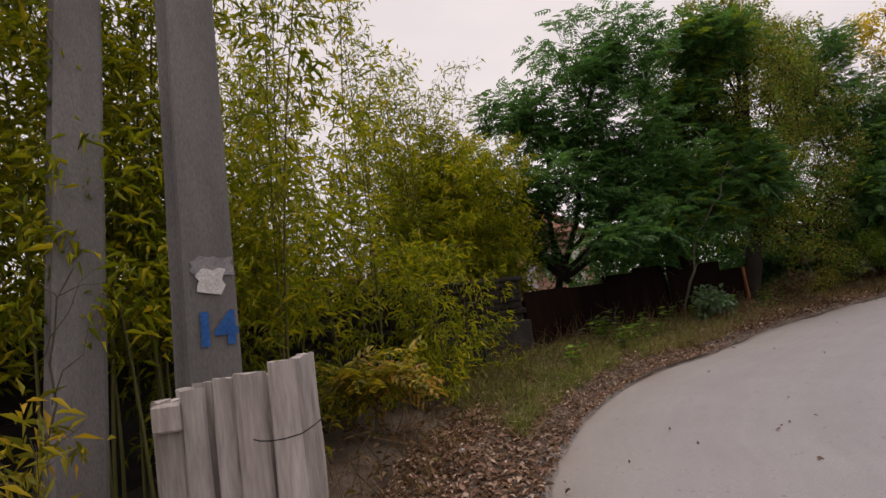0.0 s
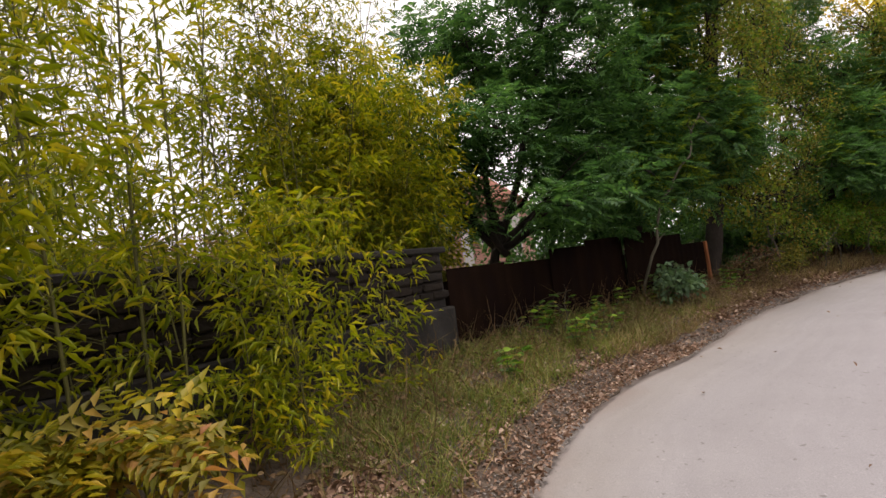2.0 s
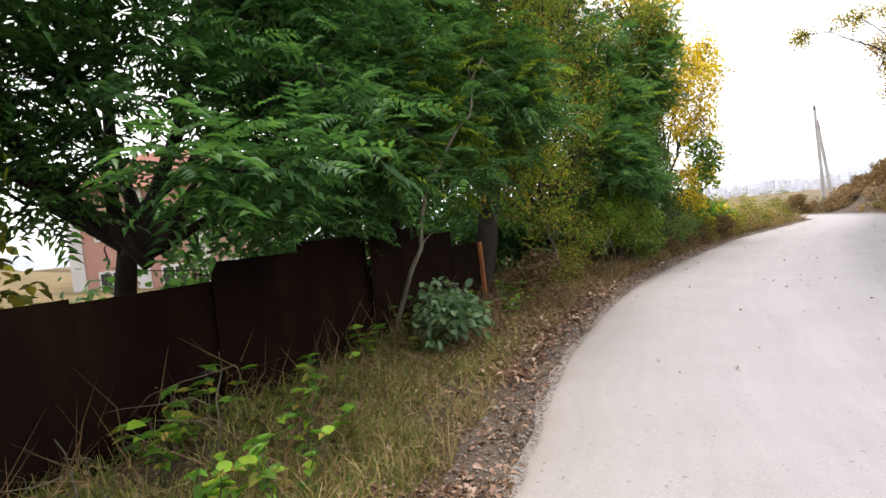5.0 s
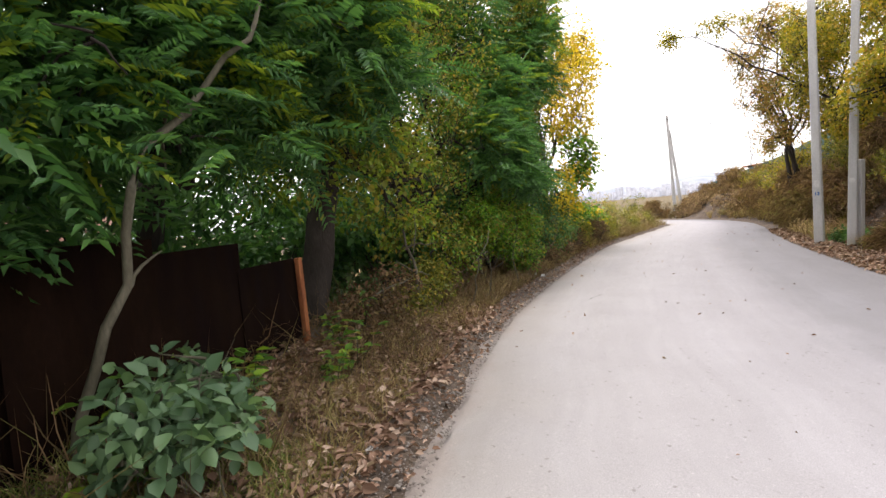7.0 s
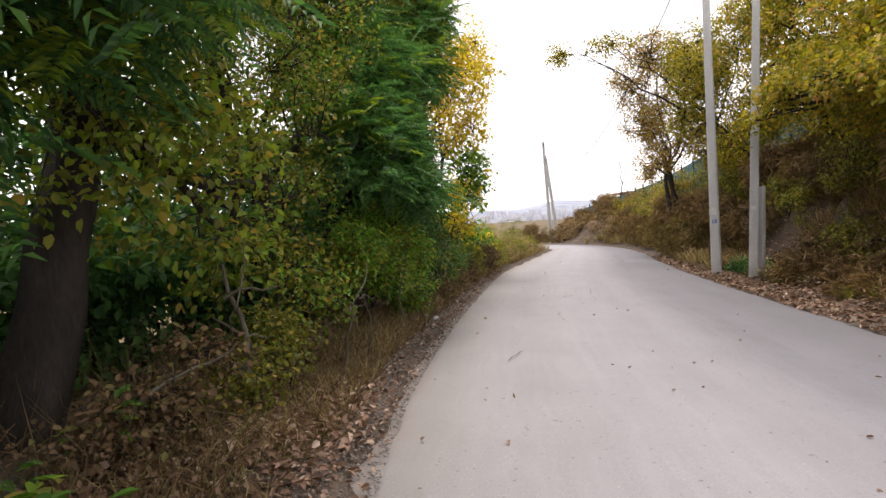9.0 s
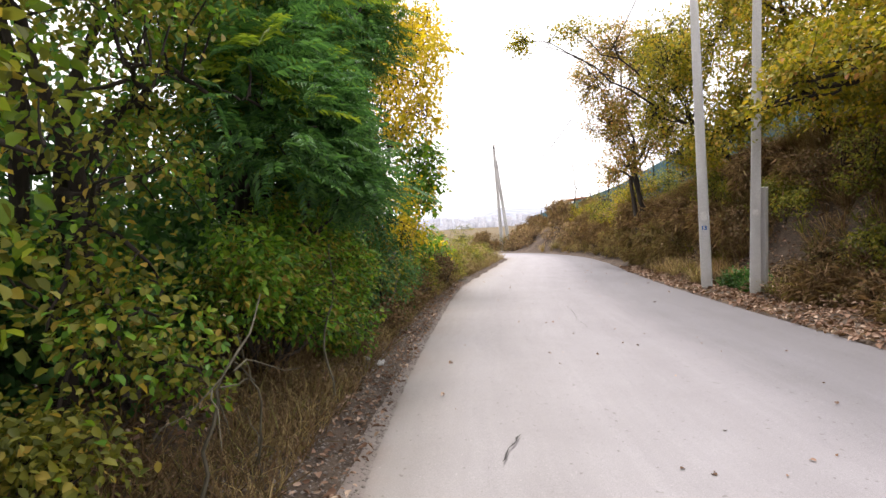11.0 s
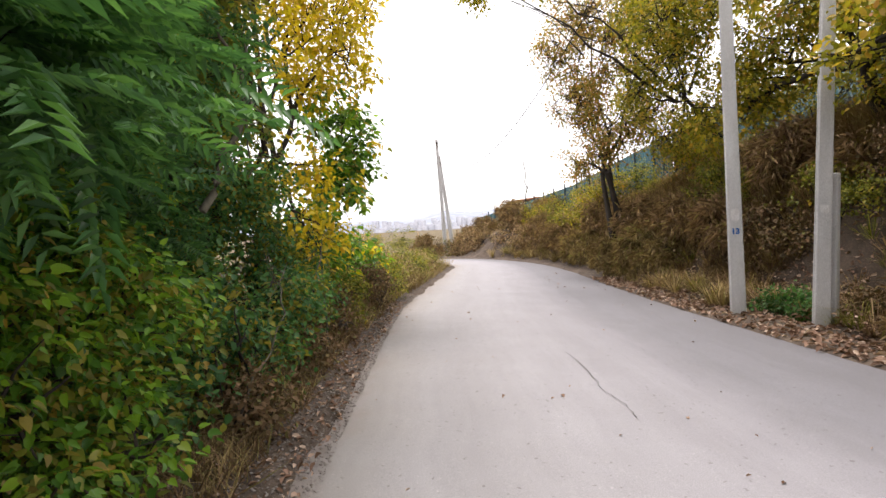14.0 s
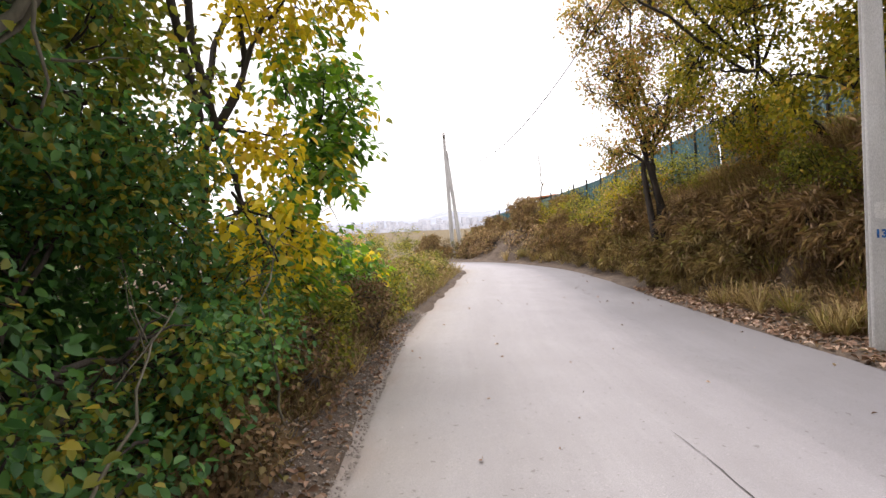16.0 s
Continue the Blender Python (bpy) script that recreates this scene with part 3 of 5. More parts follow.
# ---- walls and fences ----
A, B = np.array((-5.0, 2.87)), np.array((4.72, 7.35))
WDIR = (B - A) / np.linalg.norm(B - A)
WANG = math.degrees(math.atan2(WDIR[1], WDIR[0]))
WLEN = float(np.linalg.norm(B - A))
wall = thing("wall_stone", (A[0], A[1], 0.0), "low grey rubble stone wall on a concrete base", "wall", kind="structure", turn=WANG)
bm = bmesh.new()
box(bm, WLEN / 2, 0.2, 0.4, WLEN, 0.46, 0.9)
part("wall_base", bevelled(bm, 0.02), OLD_CONCRETE, wall, "stained grey concrete base, darkened with bamboo shade")
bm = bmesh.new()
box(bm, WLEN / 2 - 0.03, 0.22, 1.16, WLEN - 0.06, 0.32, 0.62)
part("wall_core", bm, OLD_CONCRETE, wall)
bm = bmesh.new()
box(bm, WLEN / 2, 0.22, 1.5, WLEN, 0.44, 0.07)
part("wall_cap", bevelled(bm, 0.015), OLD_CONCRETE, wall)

FA, FB = np.array((4.78, 7.5)), np.array((11.32, 8.58))
FANG = math.degrees(math.atan2(FB[1] - FA[1], FB[0] - FA[0]))
FLEN = float(np.linalg.norm(FB - FA))
fence = thing("sheet_metal_fence", (FA[0], FA[1], 0.0), "low fence of brown rusted metal sheets, tree shade painted in", "fence", turn=FANG)
PANELS = 7
pw = FLEN / PANELS


def sheet(width, height, ribs, depth, material, name="panel"):
    n = ribs * 4 + 1
    xs = np.linspace(0, width, n)
    prof = np.tile([0, 0, depth, depth], ribs + 1)[:n]
    V = [(x, p + o, z) for o in (0.0, 0.004) for x, p in zip(xs, prof) for z in (0.0, height)]
    i = np.arange(n - 1) * 2
    front = np.stack([i, i + 2, i + 3, i + 1], 1)
    back = front[:, ::-1] + 2 * n
    rim = np.stack([i + 1, i + 3, i + 3 + 2 * n, i + 1 + 2 * n], 1)
    me = mesh_from(name, V, [np.concatenate([front, back, rim])])
    me.materials.append(material)
    return me


rs_mesh = sheet(pw + 0.04, 1.75, 5, 0.007, RUST_SHADED)
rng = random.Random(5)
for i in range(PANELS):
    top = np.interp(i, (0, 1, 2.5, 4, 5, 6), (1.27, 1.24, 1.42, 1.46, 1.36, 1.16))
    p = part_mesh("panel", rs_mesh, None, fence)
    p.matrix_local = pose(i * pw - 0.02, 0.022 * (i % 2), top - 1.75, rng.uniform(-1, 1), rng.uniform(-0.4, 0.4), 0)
for i in range(PANELS + 1):
    bm = bmesh.new()
    last = i == PANELS
    box(bm, 0, 0, 0.45, 0.07 if last else 0.05, 0.05, 1.42 if last else 1.36)
    q = part("post", bevelled(bm, 0.006), RUST_POST if last else RUST_SHADED, fence, "bright orange rusted end post" if last else "")
    q.matrix_local = pose(i * pw, 0.05 if not last else -0.02, 0.0, 0, -1.5 if last else 0, 0)

# ---- utility poles ----


def pole(at, height, wide, lean, label, turn=0.0, stub=False, fittings=True, group="utility poles", material=None):
    """A tapered precast concrete pole of H section with a recess on two sides."""
    p = thing("utility_pole", at, label, "utility pole", group)
    p.matrix_world = pose(at[0], at[1], at[2], lean[0], lean[1], turn)
    bm = bmesh.new()
    prof = [(-0.5, -0.42), (-0.42, -0.5), (0.42, -0.5), (0.5, -0.42), (0.5, -0.3), (0.36, -0.22), (0.36, 0.22), (0.5, 0.3), (0.5, 0.42), (0.42, 0.5), (-0.42, 0.5), (-0.5, 0.42),
            (-0.5, 0.3), (-0.36, 0.22), (-0.36, -0.22), (-0.5, -0.3)]
    rings = []
    for z, s in ((-0.6, 1.0), (height * 0.5, 0.82), (height, 0.62)):
        rings.append([bm.verts.new((x * wide * s, y * wide * s * 0.8, z)) for x, y in prof])
    for a, b in zip(rings, rings[1:]):
        for i in range(len(prof)):
            j = (i + 1) % len(prof)
            bm.faces.new((a[i], a[j], b[j], b[i]))
    bm.faces.new(rings[-1])
    part("shaft", bm, material or CONCRETE, p)
    if fittings:
        bm = bmesh.new()
        box(bm, 0, 0, height - 0.25, 1.1, 0.07, 0.09)
        part("crossarm", bevelled(bm, 0.01), DARK_METAL, p, "dark steel crossarm")
        for x in (-0.5, 0.5):
            bm = bmesh.new()
            bmesh.ops.create_cone(bm, cap_ends=True, segments=10, radius1=0.045, radius2=0.03, depth=0.14, matrix=Matrix.Translation((x, 0, height - 0.13)))
            part("insulator", bm, WHITE_PAPER, p, "white ceramic insulator")
    return p


def writing(body, size, material, parent, m, name="writing", label=""):
    """Letters from the built-in font, turned into a mesh."""
    cu = bpy.data.curves.new(name, "FONT")
    cu.body, cu.size, cu.align_x, cu.extrude, cu.offset = body, size, "CENTER", 0.001, size * 0.045
    tmp = bpy.data.objects.new("tmp", cu)
    scene.collection.objects.link(tmp)
    me = bpy.data.meshes.new_from_object(tmp.evaluated_get(bpy.context.evaluated_depsgraph_get()))
    bpy.data.objects.remove(tmp)
    me.materials.clear()
    ob = part_mesh(name, me, material, parent, label)
    ob.matrix_local = m
    return ob


def torn_sheet(seed, w, h):
    rng = np.random.default_rng(seed)
    n = 18
    a = np.arange(n) * 2 * np.pi / n
    r = rng.uniform(0.7, 1.1, n)
    c = np.maximum(np.abs(np.cos(a)), np.abs(np.sin(a)))
    V = np.stack([np.cos(a) / c * r * w / 2, np.sin(a) / c * r * h / 2, np.zeros(n)], 1)
    return mesh_from("paper", V, [np.arange(n)[None]])


# first pair, beside the wooden bin
P1 = (0.02, 2.95)
p1 = pole((P1[0], P1[1], gz(*P1)), 8.5, 0.27, (0.5, 1.5), "pale grey concrete utility pole with blue spray-painted numerals", turn=22, material=POLE_SHADED)
face = -0.115
writing("14", 0.21, BLUE_PAINT, p1, pose(0.0, face, 1.1, 90, 0, 0), "painted_number", "blue spray-painted numerals")
part_mesh("paper", torn_sheet(3, 0.15, 0.13), WHITE_PAPER, p1, "torn white paper remains").matrix_local = pose(-0.01, face, 1.4, 90, 0, 0)
part_mesh("paper", torn_sheet(4, 0.2, 0.1), GREY_PAPER, p1, "faded grey paper remains").matrix_local = pose(0.0, face + 0.002, 1.47, 90, 0, 0)
P0 = (-0.62, 3.4)
pole((P0[0], P0[1], gz(*P0)), 8.5, 0.26, (0.5, 3.2), "shaded grey concrete utility pole among bamboo", turn=22, material=POLE_SHADED)

# second pair on the far side of the road
PA, PB = (23.42, 1.84), (22.2, 1.47)
pa = pole((PA[0], PA[1], gz(*PA) - 0.02), 8.2, 0.215, (-1.82, -0.14), "pale concrete utility pole with small blue numerals", turn=-115)
writing("13", 0.115, BLUE_PAINT, pa, pose(0.0, -0.086, 1.22, 90, 0, 0), "painted_number", "blue painted numerals")
part_mesh("paper", torn_sheet(8, 0.13, 0.2), WHITE_PAPER, pa, "torn white paper remains").matrix_local = pose(0.0, -0.086, 1.5, 90, 0, 0)
pb = pole((PB[0], PB[1], gz(*PB) - 0.02), 8.2, 0.185, (0.11, 2.43), "pale concrete utility pole beside a short stub", turn=-115)
part_mesh("paper", torn_sheet(9, 0.12, 0.11), WHITE_PAPER, pb, "small white paper notice").matrix_local = pose(-0.01, -0.084, 1.52, 90, 0, 0)
bm = bmesh.new()
box(bm, 0, 0, 0.8, 0.10, 0.12, 2.3)
stub = part("pole_stub", bevelled(bm, 0.012), CONCRETE)
stub.matrix_world = pose(PB[0] + 0.02, PB[1] - 0.17, gz(PB[0], PB[1]), 1.5, 1.2, -62)
tagged(stub, "short grey concrete stub post beside a pole", "post")
# far leaning pair where the lane bends
fp = pole((51.6, 4.84, gz(51.6, 4.84) - 0.05), 7.75, 0.34, (-1.6, -0.8), "distant leaning concrete utility pole at the bend", turn=0)
pole((51.7, 4.3, gz(51.7, 4.3) - 0.05), 6.7, 0.34, (-5.6, -1.0), "slanting concrete strut leaning on a pole", turn=0, fittings=False)


def cable(a, b, sag, label):
    f = np.linspace(0, 1, 30)[:, None]
    pts = np.array(a) + (np.array(b) - np.array(a)) * f - np.array([0, 0, 1]) * sag * 4 * f * (1 - f)
    V, F = tubes([(pts, np.full(30, 0.013))], 5)
    tagged(part_mesh("overhead_cable", mesh_from("overhead_cable", V, [F], True), DARK_METAL), label, "cable", "overhead cables")


cable((51.6, 4.95, 5.7), (23.42, 2.0, 7.7), 2.35, "thick black overhead cable between the poles")
cable((51.6, 4.95, 5.7), (64, 16, 5.4), 0.9, "thin black overhead cable leading round the bend")

# ---- bin of half-round stakes ----
bin_box = thing("wooden_bin", (0.0, 0.0, 0.0), "weathered grey bin of half-round wooden stakes bound with wire", "bin")
C0, C1 = np.array((-0.15, 2.38)), np.array((0.325, 2.138))
cd = (C1 - C0) / np.linalg.norm(C1 - C0)
cn = np.array((-cd[1], cd[0]))
bin_box.matrix_world = pose(C0[0], C0[1], gz(0.1, 2.2) - 0.05, 0, 0, math.degrees(math.atan2(cd[1], cd[0])))
BW = float(np.linalg.norm(C1 - C0))
BASEZ = gz(0.1, 2.2) - 0.05


def stake(r, h, tilt, seed):
    rng = np.random.default_rng(seed)
    bm = bmesh.new()
    n, k = 9, 6
    rings = []
    for j in range(k):
        z = h * j / (k - 1)
        w = r * (1 + 0.06 * rng.normal())
        ring = []
        for i in range(n):
            a = -math.pi * i / (n - 1)
            ring.append(bm.verts.new((w * math.cos(a) * (1 + 0.05 * rng.normal()), w * math.sin(a), z + (0.003 * rng.normal() if j == k - 1 else 0))))
        rings.append(ring)
    for a, b in zip(rings, rings[1:]):
        for i in range(n - 1):
            bm.faces.new((a[i], a[i + 1], b[i + 1], b[i]))
        bm.faces.new((a[n - 1], a[0], b[0], b[n - 1]))
    bm.faces.new(rings[-1])
    bm.normal_update()
    bmesh.ops.recalc_face_normals(bm, faces=bm.faces)
    return bm


rng = random.Random(3)
x = 0.10
i = 0
while x < BW - 0.01:
    r = rng.uniform(0.045, 0.06)
    h = np.interp(x, (0, BW), (1.05, 1.13)) + rng.uniform(-0.012, 0.014)
    s = part("stake", stake(r, h, 0, 40 + i), GREY_WOOD, bin_box)
    s.matrix_local = pose(x + r * 0.9, rng.uniform(-0.01, 0.01), 0, rng.uniform(-1, 1), rng.uniform(-1.2, 1.2), rng.uniform(-12, 12))
    x += r * 2.12
    i += 1
for sx, dy, n in ((0.0, 0.05, 3), (BW - 0.05, 0.05, 3)):
    for j in range(n):
        r = 0.05
        s = part("stake", stake(r, 1.04 + rng.uniform(-0.02, 0.02) + 0.07 * (sx > 0), 0, 90 + j + int(sx * 10)), GREY_WOOD, bin_box)
        s.matrix_local = pose(sx, dy + j * 0.095, 0, 0, 0, 90 if sx > 0 else -90)
for j in range(6):
    s = part("stake", stake(0.05, 1.06, 0, 130 + j), GREY_WOOD, bin_box)
    s.matrix_local = pose(0.03 + j * 0.085, 0.31, 0, 0, 0, 180)
bm = bmesh.new()
box(bm, 0.06, -0.02, 0.975, 0.11, 0.08, 0.1)
part("corner_block", bevelled(bm, 0.008), GREY_WOOD, bin_box, "short sawn corner block")
bm = bmesh.new()
box(bm, 0.05, -0.0, 0.5, 0.10, 0.05, 1.0)
part("corner_board", bevelled(bm, 0.006), GREY_WOOD, bin_box)
V, F = tubes([(np.array([(BW - 0.16, -0.05, 0.86), (BW - 0.13, -0.066, 0.855), (BW - 0.09, -0.066, 0.85), (BW - 0.04, -0.07, 0.852), (BW + 0.015, -0.05, 0.858), (BW + 0.025, 0.06, 0.86), (BW + 0.02, 0.24, 0.86)]), np.full(7, 0.0025))], 5)
part_mesh("binding_wire", mesh_from("binding_wire", V, [F], True), DARK_METAL, bin_box, "rusty binding wire")

# ---- bamboo ----


def bamboo(seed, height, leaves, size=0.108, low=0.5, label="tall leafy yellow-green bamboo culm", girth=0.013):
    rng = np.random.default_rng(seed)
    t = thing("bamboo", (0, 0, -50), label, "bamboo", "bamboo thicket")
    n = 12
    f = np.linspace(0, 1, n)
    lean = rng.normal(size=2) * 0.25
    pts = np.stack([lean[0] * f**2 * height * 0.5, lean[1] * f**2 * height * 0.5, f * height], 1)
    paths = [(pts, girth * (1 - 0.8 * f))]
    at, al = [], []
    for z in np.arange(low, height, 0.2):
        i = z / height
        p = np.array([np.interp(i, f, pts[:, k]) for k in range(3)])
        paths.append((np.array([p - (0, 0, 0.012), p, p + (0, 0, 0.012)]), np.array([girth, girth * 1.25, girth]) * (1 - 0.75 * i)))
        for _ in range(3 if z > 1.0 else 2):
            a = rng.uniform(0, 2 * np.pi)
            ln = rng.uniform(0.2, 0.7) * (1.1 - 0.5 * i)
            tip = p + np.array([np.cos(a) * ln, np.sin(a) * ln, ln * rng.uniform(0.1, 0.8)])
            b = bend(rng, p, tip, 4, 0.1)
            paths.append((b, np.linspace(0.003, 0.0012, 4)))
            k = int(leaves * ln)
            g = rng.random(k)[:, None] ** 0.6
            at.append(p + (tip - p) * g + rng.normal(size=(k, 3)) * 0.05)
            al.append(np.array([np.cos(a), np.sin(a), 0]) * 0.6 + rng.normal(size=(k, 3)) * 0.6 + (0, 0, -0.25))
    V, F = tubes(paths, 5)
    part_mesh("culm", mesh_from("culm", V, [F], True), CULM, t, "thin jointed yellow-green culm")
    at, al = np.concatenate(at), np.concatenate(al)
    m = len(at)
    L = size * rng.uniform(0.6, 1.3, m)
    part_mesh("foliage", leaf_mesh("foliage", at, al, rng.normal(size=(m, 3)) * 0.5 + (0, 0, 1), L, L * 0.14, "lance", 0.25), L_BAMBOO, t, "narrow pointed leaves")
    return t


TALL = [bamboo(60 + i, h, k, 0.105, 1.0) for i, (h, k) in enumerate(((3.7, 74), (3.3, 80), (4.1, 68), (2.9, 80), (4.6, 30), (5.2, 24)))]
LOW = [bamboo(80 + i, h, 56, 0.1, 0.12, "short bamboo shoot with bright pointed leaves", 0.008) for i, h in enumerate((1.3, 1.8, 0.9))]
rng = random.Random(11)
WN = np.array((-WDIR[1], WDIR[0]))
spots = []


def behind_wall(x):
    return A[1] + (x - A[0]) * WDIR[1] / WDIR[0] + 0.55


for k in range(44):
    x = 3.8 + rng.uniform(-0.95, 0.95)
    spots.append((x, behind_wall(x) + rng.random() ** 1.6 * 1.6, TALL[rng.randrange(4) if k % 4 else rng.randrange(4, 6)], 1.0))
for _ in range(6):
    spots.append((4.9 + rng.gauss(0, 0.2), 8.1 + rng.gauss(0, 0.3), TALL[rng.randrange(4)], 1.0))
for _ in range(22):
    q = A + WDIR * rng.uniform(2.6, 6.2) + WN * (rng.uniform(-0.9, -0.15) if rng.random() < 0.5 else rng.uniform(0.6, 2.2))
    spots.append((q[0], q[1], TALL[rng.randrange(6)], 1.0))
for _ in range(12):
    q = A + WDIR * rng.uniform(5.6, 8.4) + WN * rng.uniform(2.2, 4.0)
    spots.append((q[0], q[1], TALL[rng.choice((0, 2, 4, 5))], 1.0))
for _ in range(18):
    q = A + WDIR * rng.uniform(6.2, 8.6) + WN * (rng.uniform(-0.7, -0.1) if rng.random() < 0.35 else rng.uniform(0.6, 2.5))
    spots.append((q[0], q[1], TALL[rng.randrange(4, 6)], 1.0))
for _ in range(24):
    spots.append((rng.uniform(-1.9, 0.8), rng.uniform(3.5, 4.6), TALL[rng.choice((0, 2, 2, 4, 5))], 1.0))
for _ in range(15):
    q = A + WDIR * rng.uniform(5.2, 8.2) + WN * rng.uniform(-0.8, -0.12)
    spots.append((q[0], q[1], LOW[rng.randrange(3)], 0.75))
for _ in range(5):
    q = A + WDIR * rng.uniform(8.0, 9.3) + WN * rng.uniform(-0.35, -0.12)
    spots.append((q[0], q[1], LOW[rng.randrange(2)], 0.75))
lx = to_line(np.array([s[0] for s in spots]), np.array([s[1] for s in spots]), LEFT)
for (x, y, k, least), d in zip(spots, lx):
    if d > least + 0.15 and math.hypot(x - P1[0], y - P1[1]) > 0.3:
        copy_thing(k, pose(x, y, gz(x, y) - 0.03, rng.uniform(-5, 5), rng.uniform(-5, 5), rng.uniform(0, 360)))
for t in TALL + LOW:
    for o in list(t.children_recursive) + [t]:
        bpy.data.objects.remove(o)

# ---- trees and bushes beside the lane ----
tree(1, (6.9, 9.9, -0.2), [(6.2, 8.5, 3.2, 1.2, 0.8, 0.65), (7.7, 8.0, 2.4, 1.2, 0.8, 0.7), (8.2, 8.6, 3.9, 1.7, 1.4, 1.5), (6.8, 9.2, 4.8, 1.3, 0.9, 0.8), (8.2, 8.5, 5.9, 1.5, 1.2, 1.0),
                          (6.9, 7.4, 1.9, 0.8, 0.5, 0.35), (8.3, 8.6, 1.8, 1.0, 0.6, 0.6), (5.4, 9.2, 3.0, 1.0, 0.7, 0.7), (5.9, 9.0, 2.2, 0.9, 0.5, 0.4), (5.0, 8.7, 2.5, 0.6, 0.5, 0.5), (4.9, 9.2, 3.6, 0.8, 0.6, 0.6)],
     700, 9, 0.25, 0.1, "pinnate", L_DARK, "dark green tree with feathery leaves over a fence", 0.11)
tree(2, (10.4, 10.4, -0.2), [(9.8, 8.5, 3.0, 1.2, 0.7, 0.8), (11.0, 9.2, 4.9, 1.2, 0.9, 0.9), (11.5, 8.4, 3.2, 1.3, 1.0, 1.1), (9.3, 7.9, 2.3, 0.9, 0.6, 0.5), (10.3, 8.6, 2.6, 1.4, 0.7, 0.6), (11.4, 8.6, 6.2, 1.3, 1.0, 0.9)],
     520, 9, 0.25, 0.095, "feather", L_DARK, "green tree with feathery leaves leaning over the lane", 0.14, extra=(L_GREEN, 0.3, "fresher green leaves"))
tree(3, (12.2, 9.3, 0.0), [(12.4, 8.7, 2.7, 1.2, 0.8, 1.1), (12.9, 9.0, 4.4, 1.7, 1.3, 1.4), (13.4, 8.6, 1.9, 0.9, 0.6, 1.0), (12.9, 8.6, 6.4, 1.8, 1.4, 1.1), (13.4, 9.2, 7.9, 1.3, 1.1, 0.8)],
     700, 20, 0.27, 0.075, "broad", L_OLIVE, "olive-leaved tree with a thick dark forked trunk", 0.2, extra=(L_GREEN, 0.8, "greener leaves"))
tree(4, (15.0, 9.2, 0.0), [(14.2, 8.2, 0.75, 0.6, 0.35, 0.65), (14.5, 8.5, 1.6, 0.8, 0.45, 0.8), (15.2, 8.4, 2.6, 1.0, 0.8, 1.0), (15.7, 8.8, 4.3, 1.4, 1.2, 1.3), (14.9, 9.3, 5.8, 1.6, 1.3, 1.3), (15.6, 9.4, 7.3, 1.3, 1.1, 0.8), (14.2, 9.0, 3.2, 1.0, 0.7, 1.2)],
     760, 24, 0.26, 0.052, "broad", L_OLIVE, "tall bush with olive and green leaves at the roadside", 0.1, extra=(L_IVY, 0.6, "fresh green leaves"))
tree(5, (16.6, 8.7, 0.0), [(15.6, 8.2, 1.25, 0.55, 0.4, 0.35), (16.2, 7.95, 0.85, 0.4, 0.3, 0.3), (16.9, 8.1, 1.1, 0.6, 0.4, 0.4), (17.5, 7.95, 0.6, 0.6, 0.35, 0.45), (18.1, 8.1, 1.0, 0.5, 0.4, 0.5), (16.2, 8.3, 1.2, 0.9, 0.5, 0.5), (17.2, 8.35, 1.4, 0.9, 0.5, 0.5)],
     560, 27, 0.17, 0.05, "heart", L_IVY, "bush overgrown with bright heart-shaped leaves", 0.04, name="bush", category="bush", stems=3, extra=(L_OLIVE, 0.3, "olive and yellowing leaves"))
tree(6, (17.4, 9.8, 0.0), [(16.4, 8.3, 2.8, 1.1, 0.6, 0.55), (15.9, 8.0, 2.3, 0.9, 0.4, 0.45), (17.3, 7.85, 2.2, 0.8, 0.35, 0.4), (17.6, 8.5, 3.6, 1.5, 0.9, 1.1), (18.7, 8.5, 2.6, 1.1, 0.7, 0.9), (17.4, 9.4, 5.4, 1.8, 1.4, 1.3), (17.6, 9.8, 7.0, 1.4, 1.2, 0.9), (19.2, 8.8, 4.5, 1.3, 1.0, 1.1), (18.6, 8.8, 1.4, 1.1, 0.6, 1.0), (19.5, 7.9, 4.7, 0.9, 0.5, 1.0), (20.6, 8.0, 5.8, 0.9, 0.6, 0.8)],
     900, 8, 0.24, 0.078, "feather", L_DARK, "dark tree with feathery leaves above ivy", 0.1, extra=(L_GREEN, 0.14, "lighter green leaves"))
tree(7, (19.6, 8.8, 0.0), [(18.8, 8.15, 0.6, 0.9, 0.45, 0.6), (20.0, 8.1, 0.65, 1.0, 0.5, 0.65), (21.2, 8.05, 0.6, 1.0, 0.5, 0.6), (21.0, 8.5, 1.9, 1.0, 0.6, 0.9), (19.8, 8.7, 2.0, 1.1, 0.6, 0.9), (22.2, 8.3, 0.8, 0.9, 0.6, 0.7), (20.0, 8.4, 3.0, 1.1, 0.6, 0.6)],
     980, 18, 0.24, 0.058, "broad", L_DARK, "dull green bush with dry vines at the roadside", 0.04, name="bush", category="bush", stems=3, extra=(L_OLIVE, 0.5, "olive leaves"))
tree(8, (20.8, 9.4, 0.0), [(20.6, 8.7, 3.3, 1.3, 0.8, 1.1), (21.2, 9.2, 4.9, 1.6, 1.2, 1.3), (22.3, 9.0, 2.6, 1.2, 0.8, 1.1), (20.4, 8.6, 6.2, 1.5, 1.2, 1.0), (20.0, 8.4, 4.4, 1.2, 0.8, 0.9), (22.2, 9.2, 4.2, 1.0, 0.8, 0.9)],
     1150, 18, 0.26, 0.075, "broad", L_OLIVE, "olive-leaved tree behind roadside bushes", 0.1, extra=(L_GREEN, 0.35, "greener leaves"))
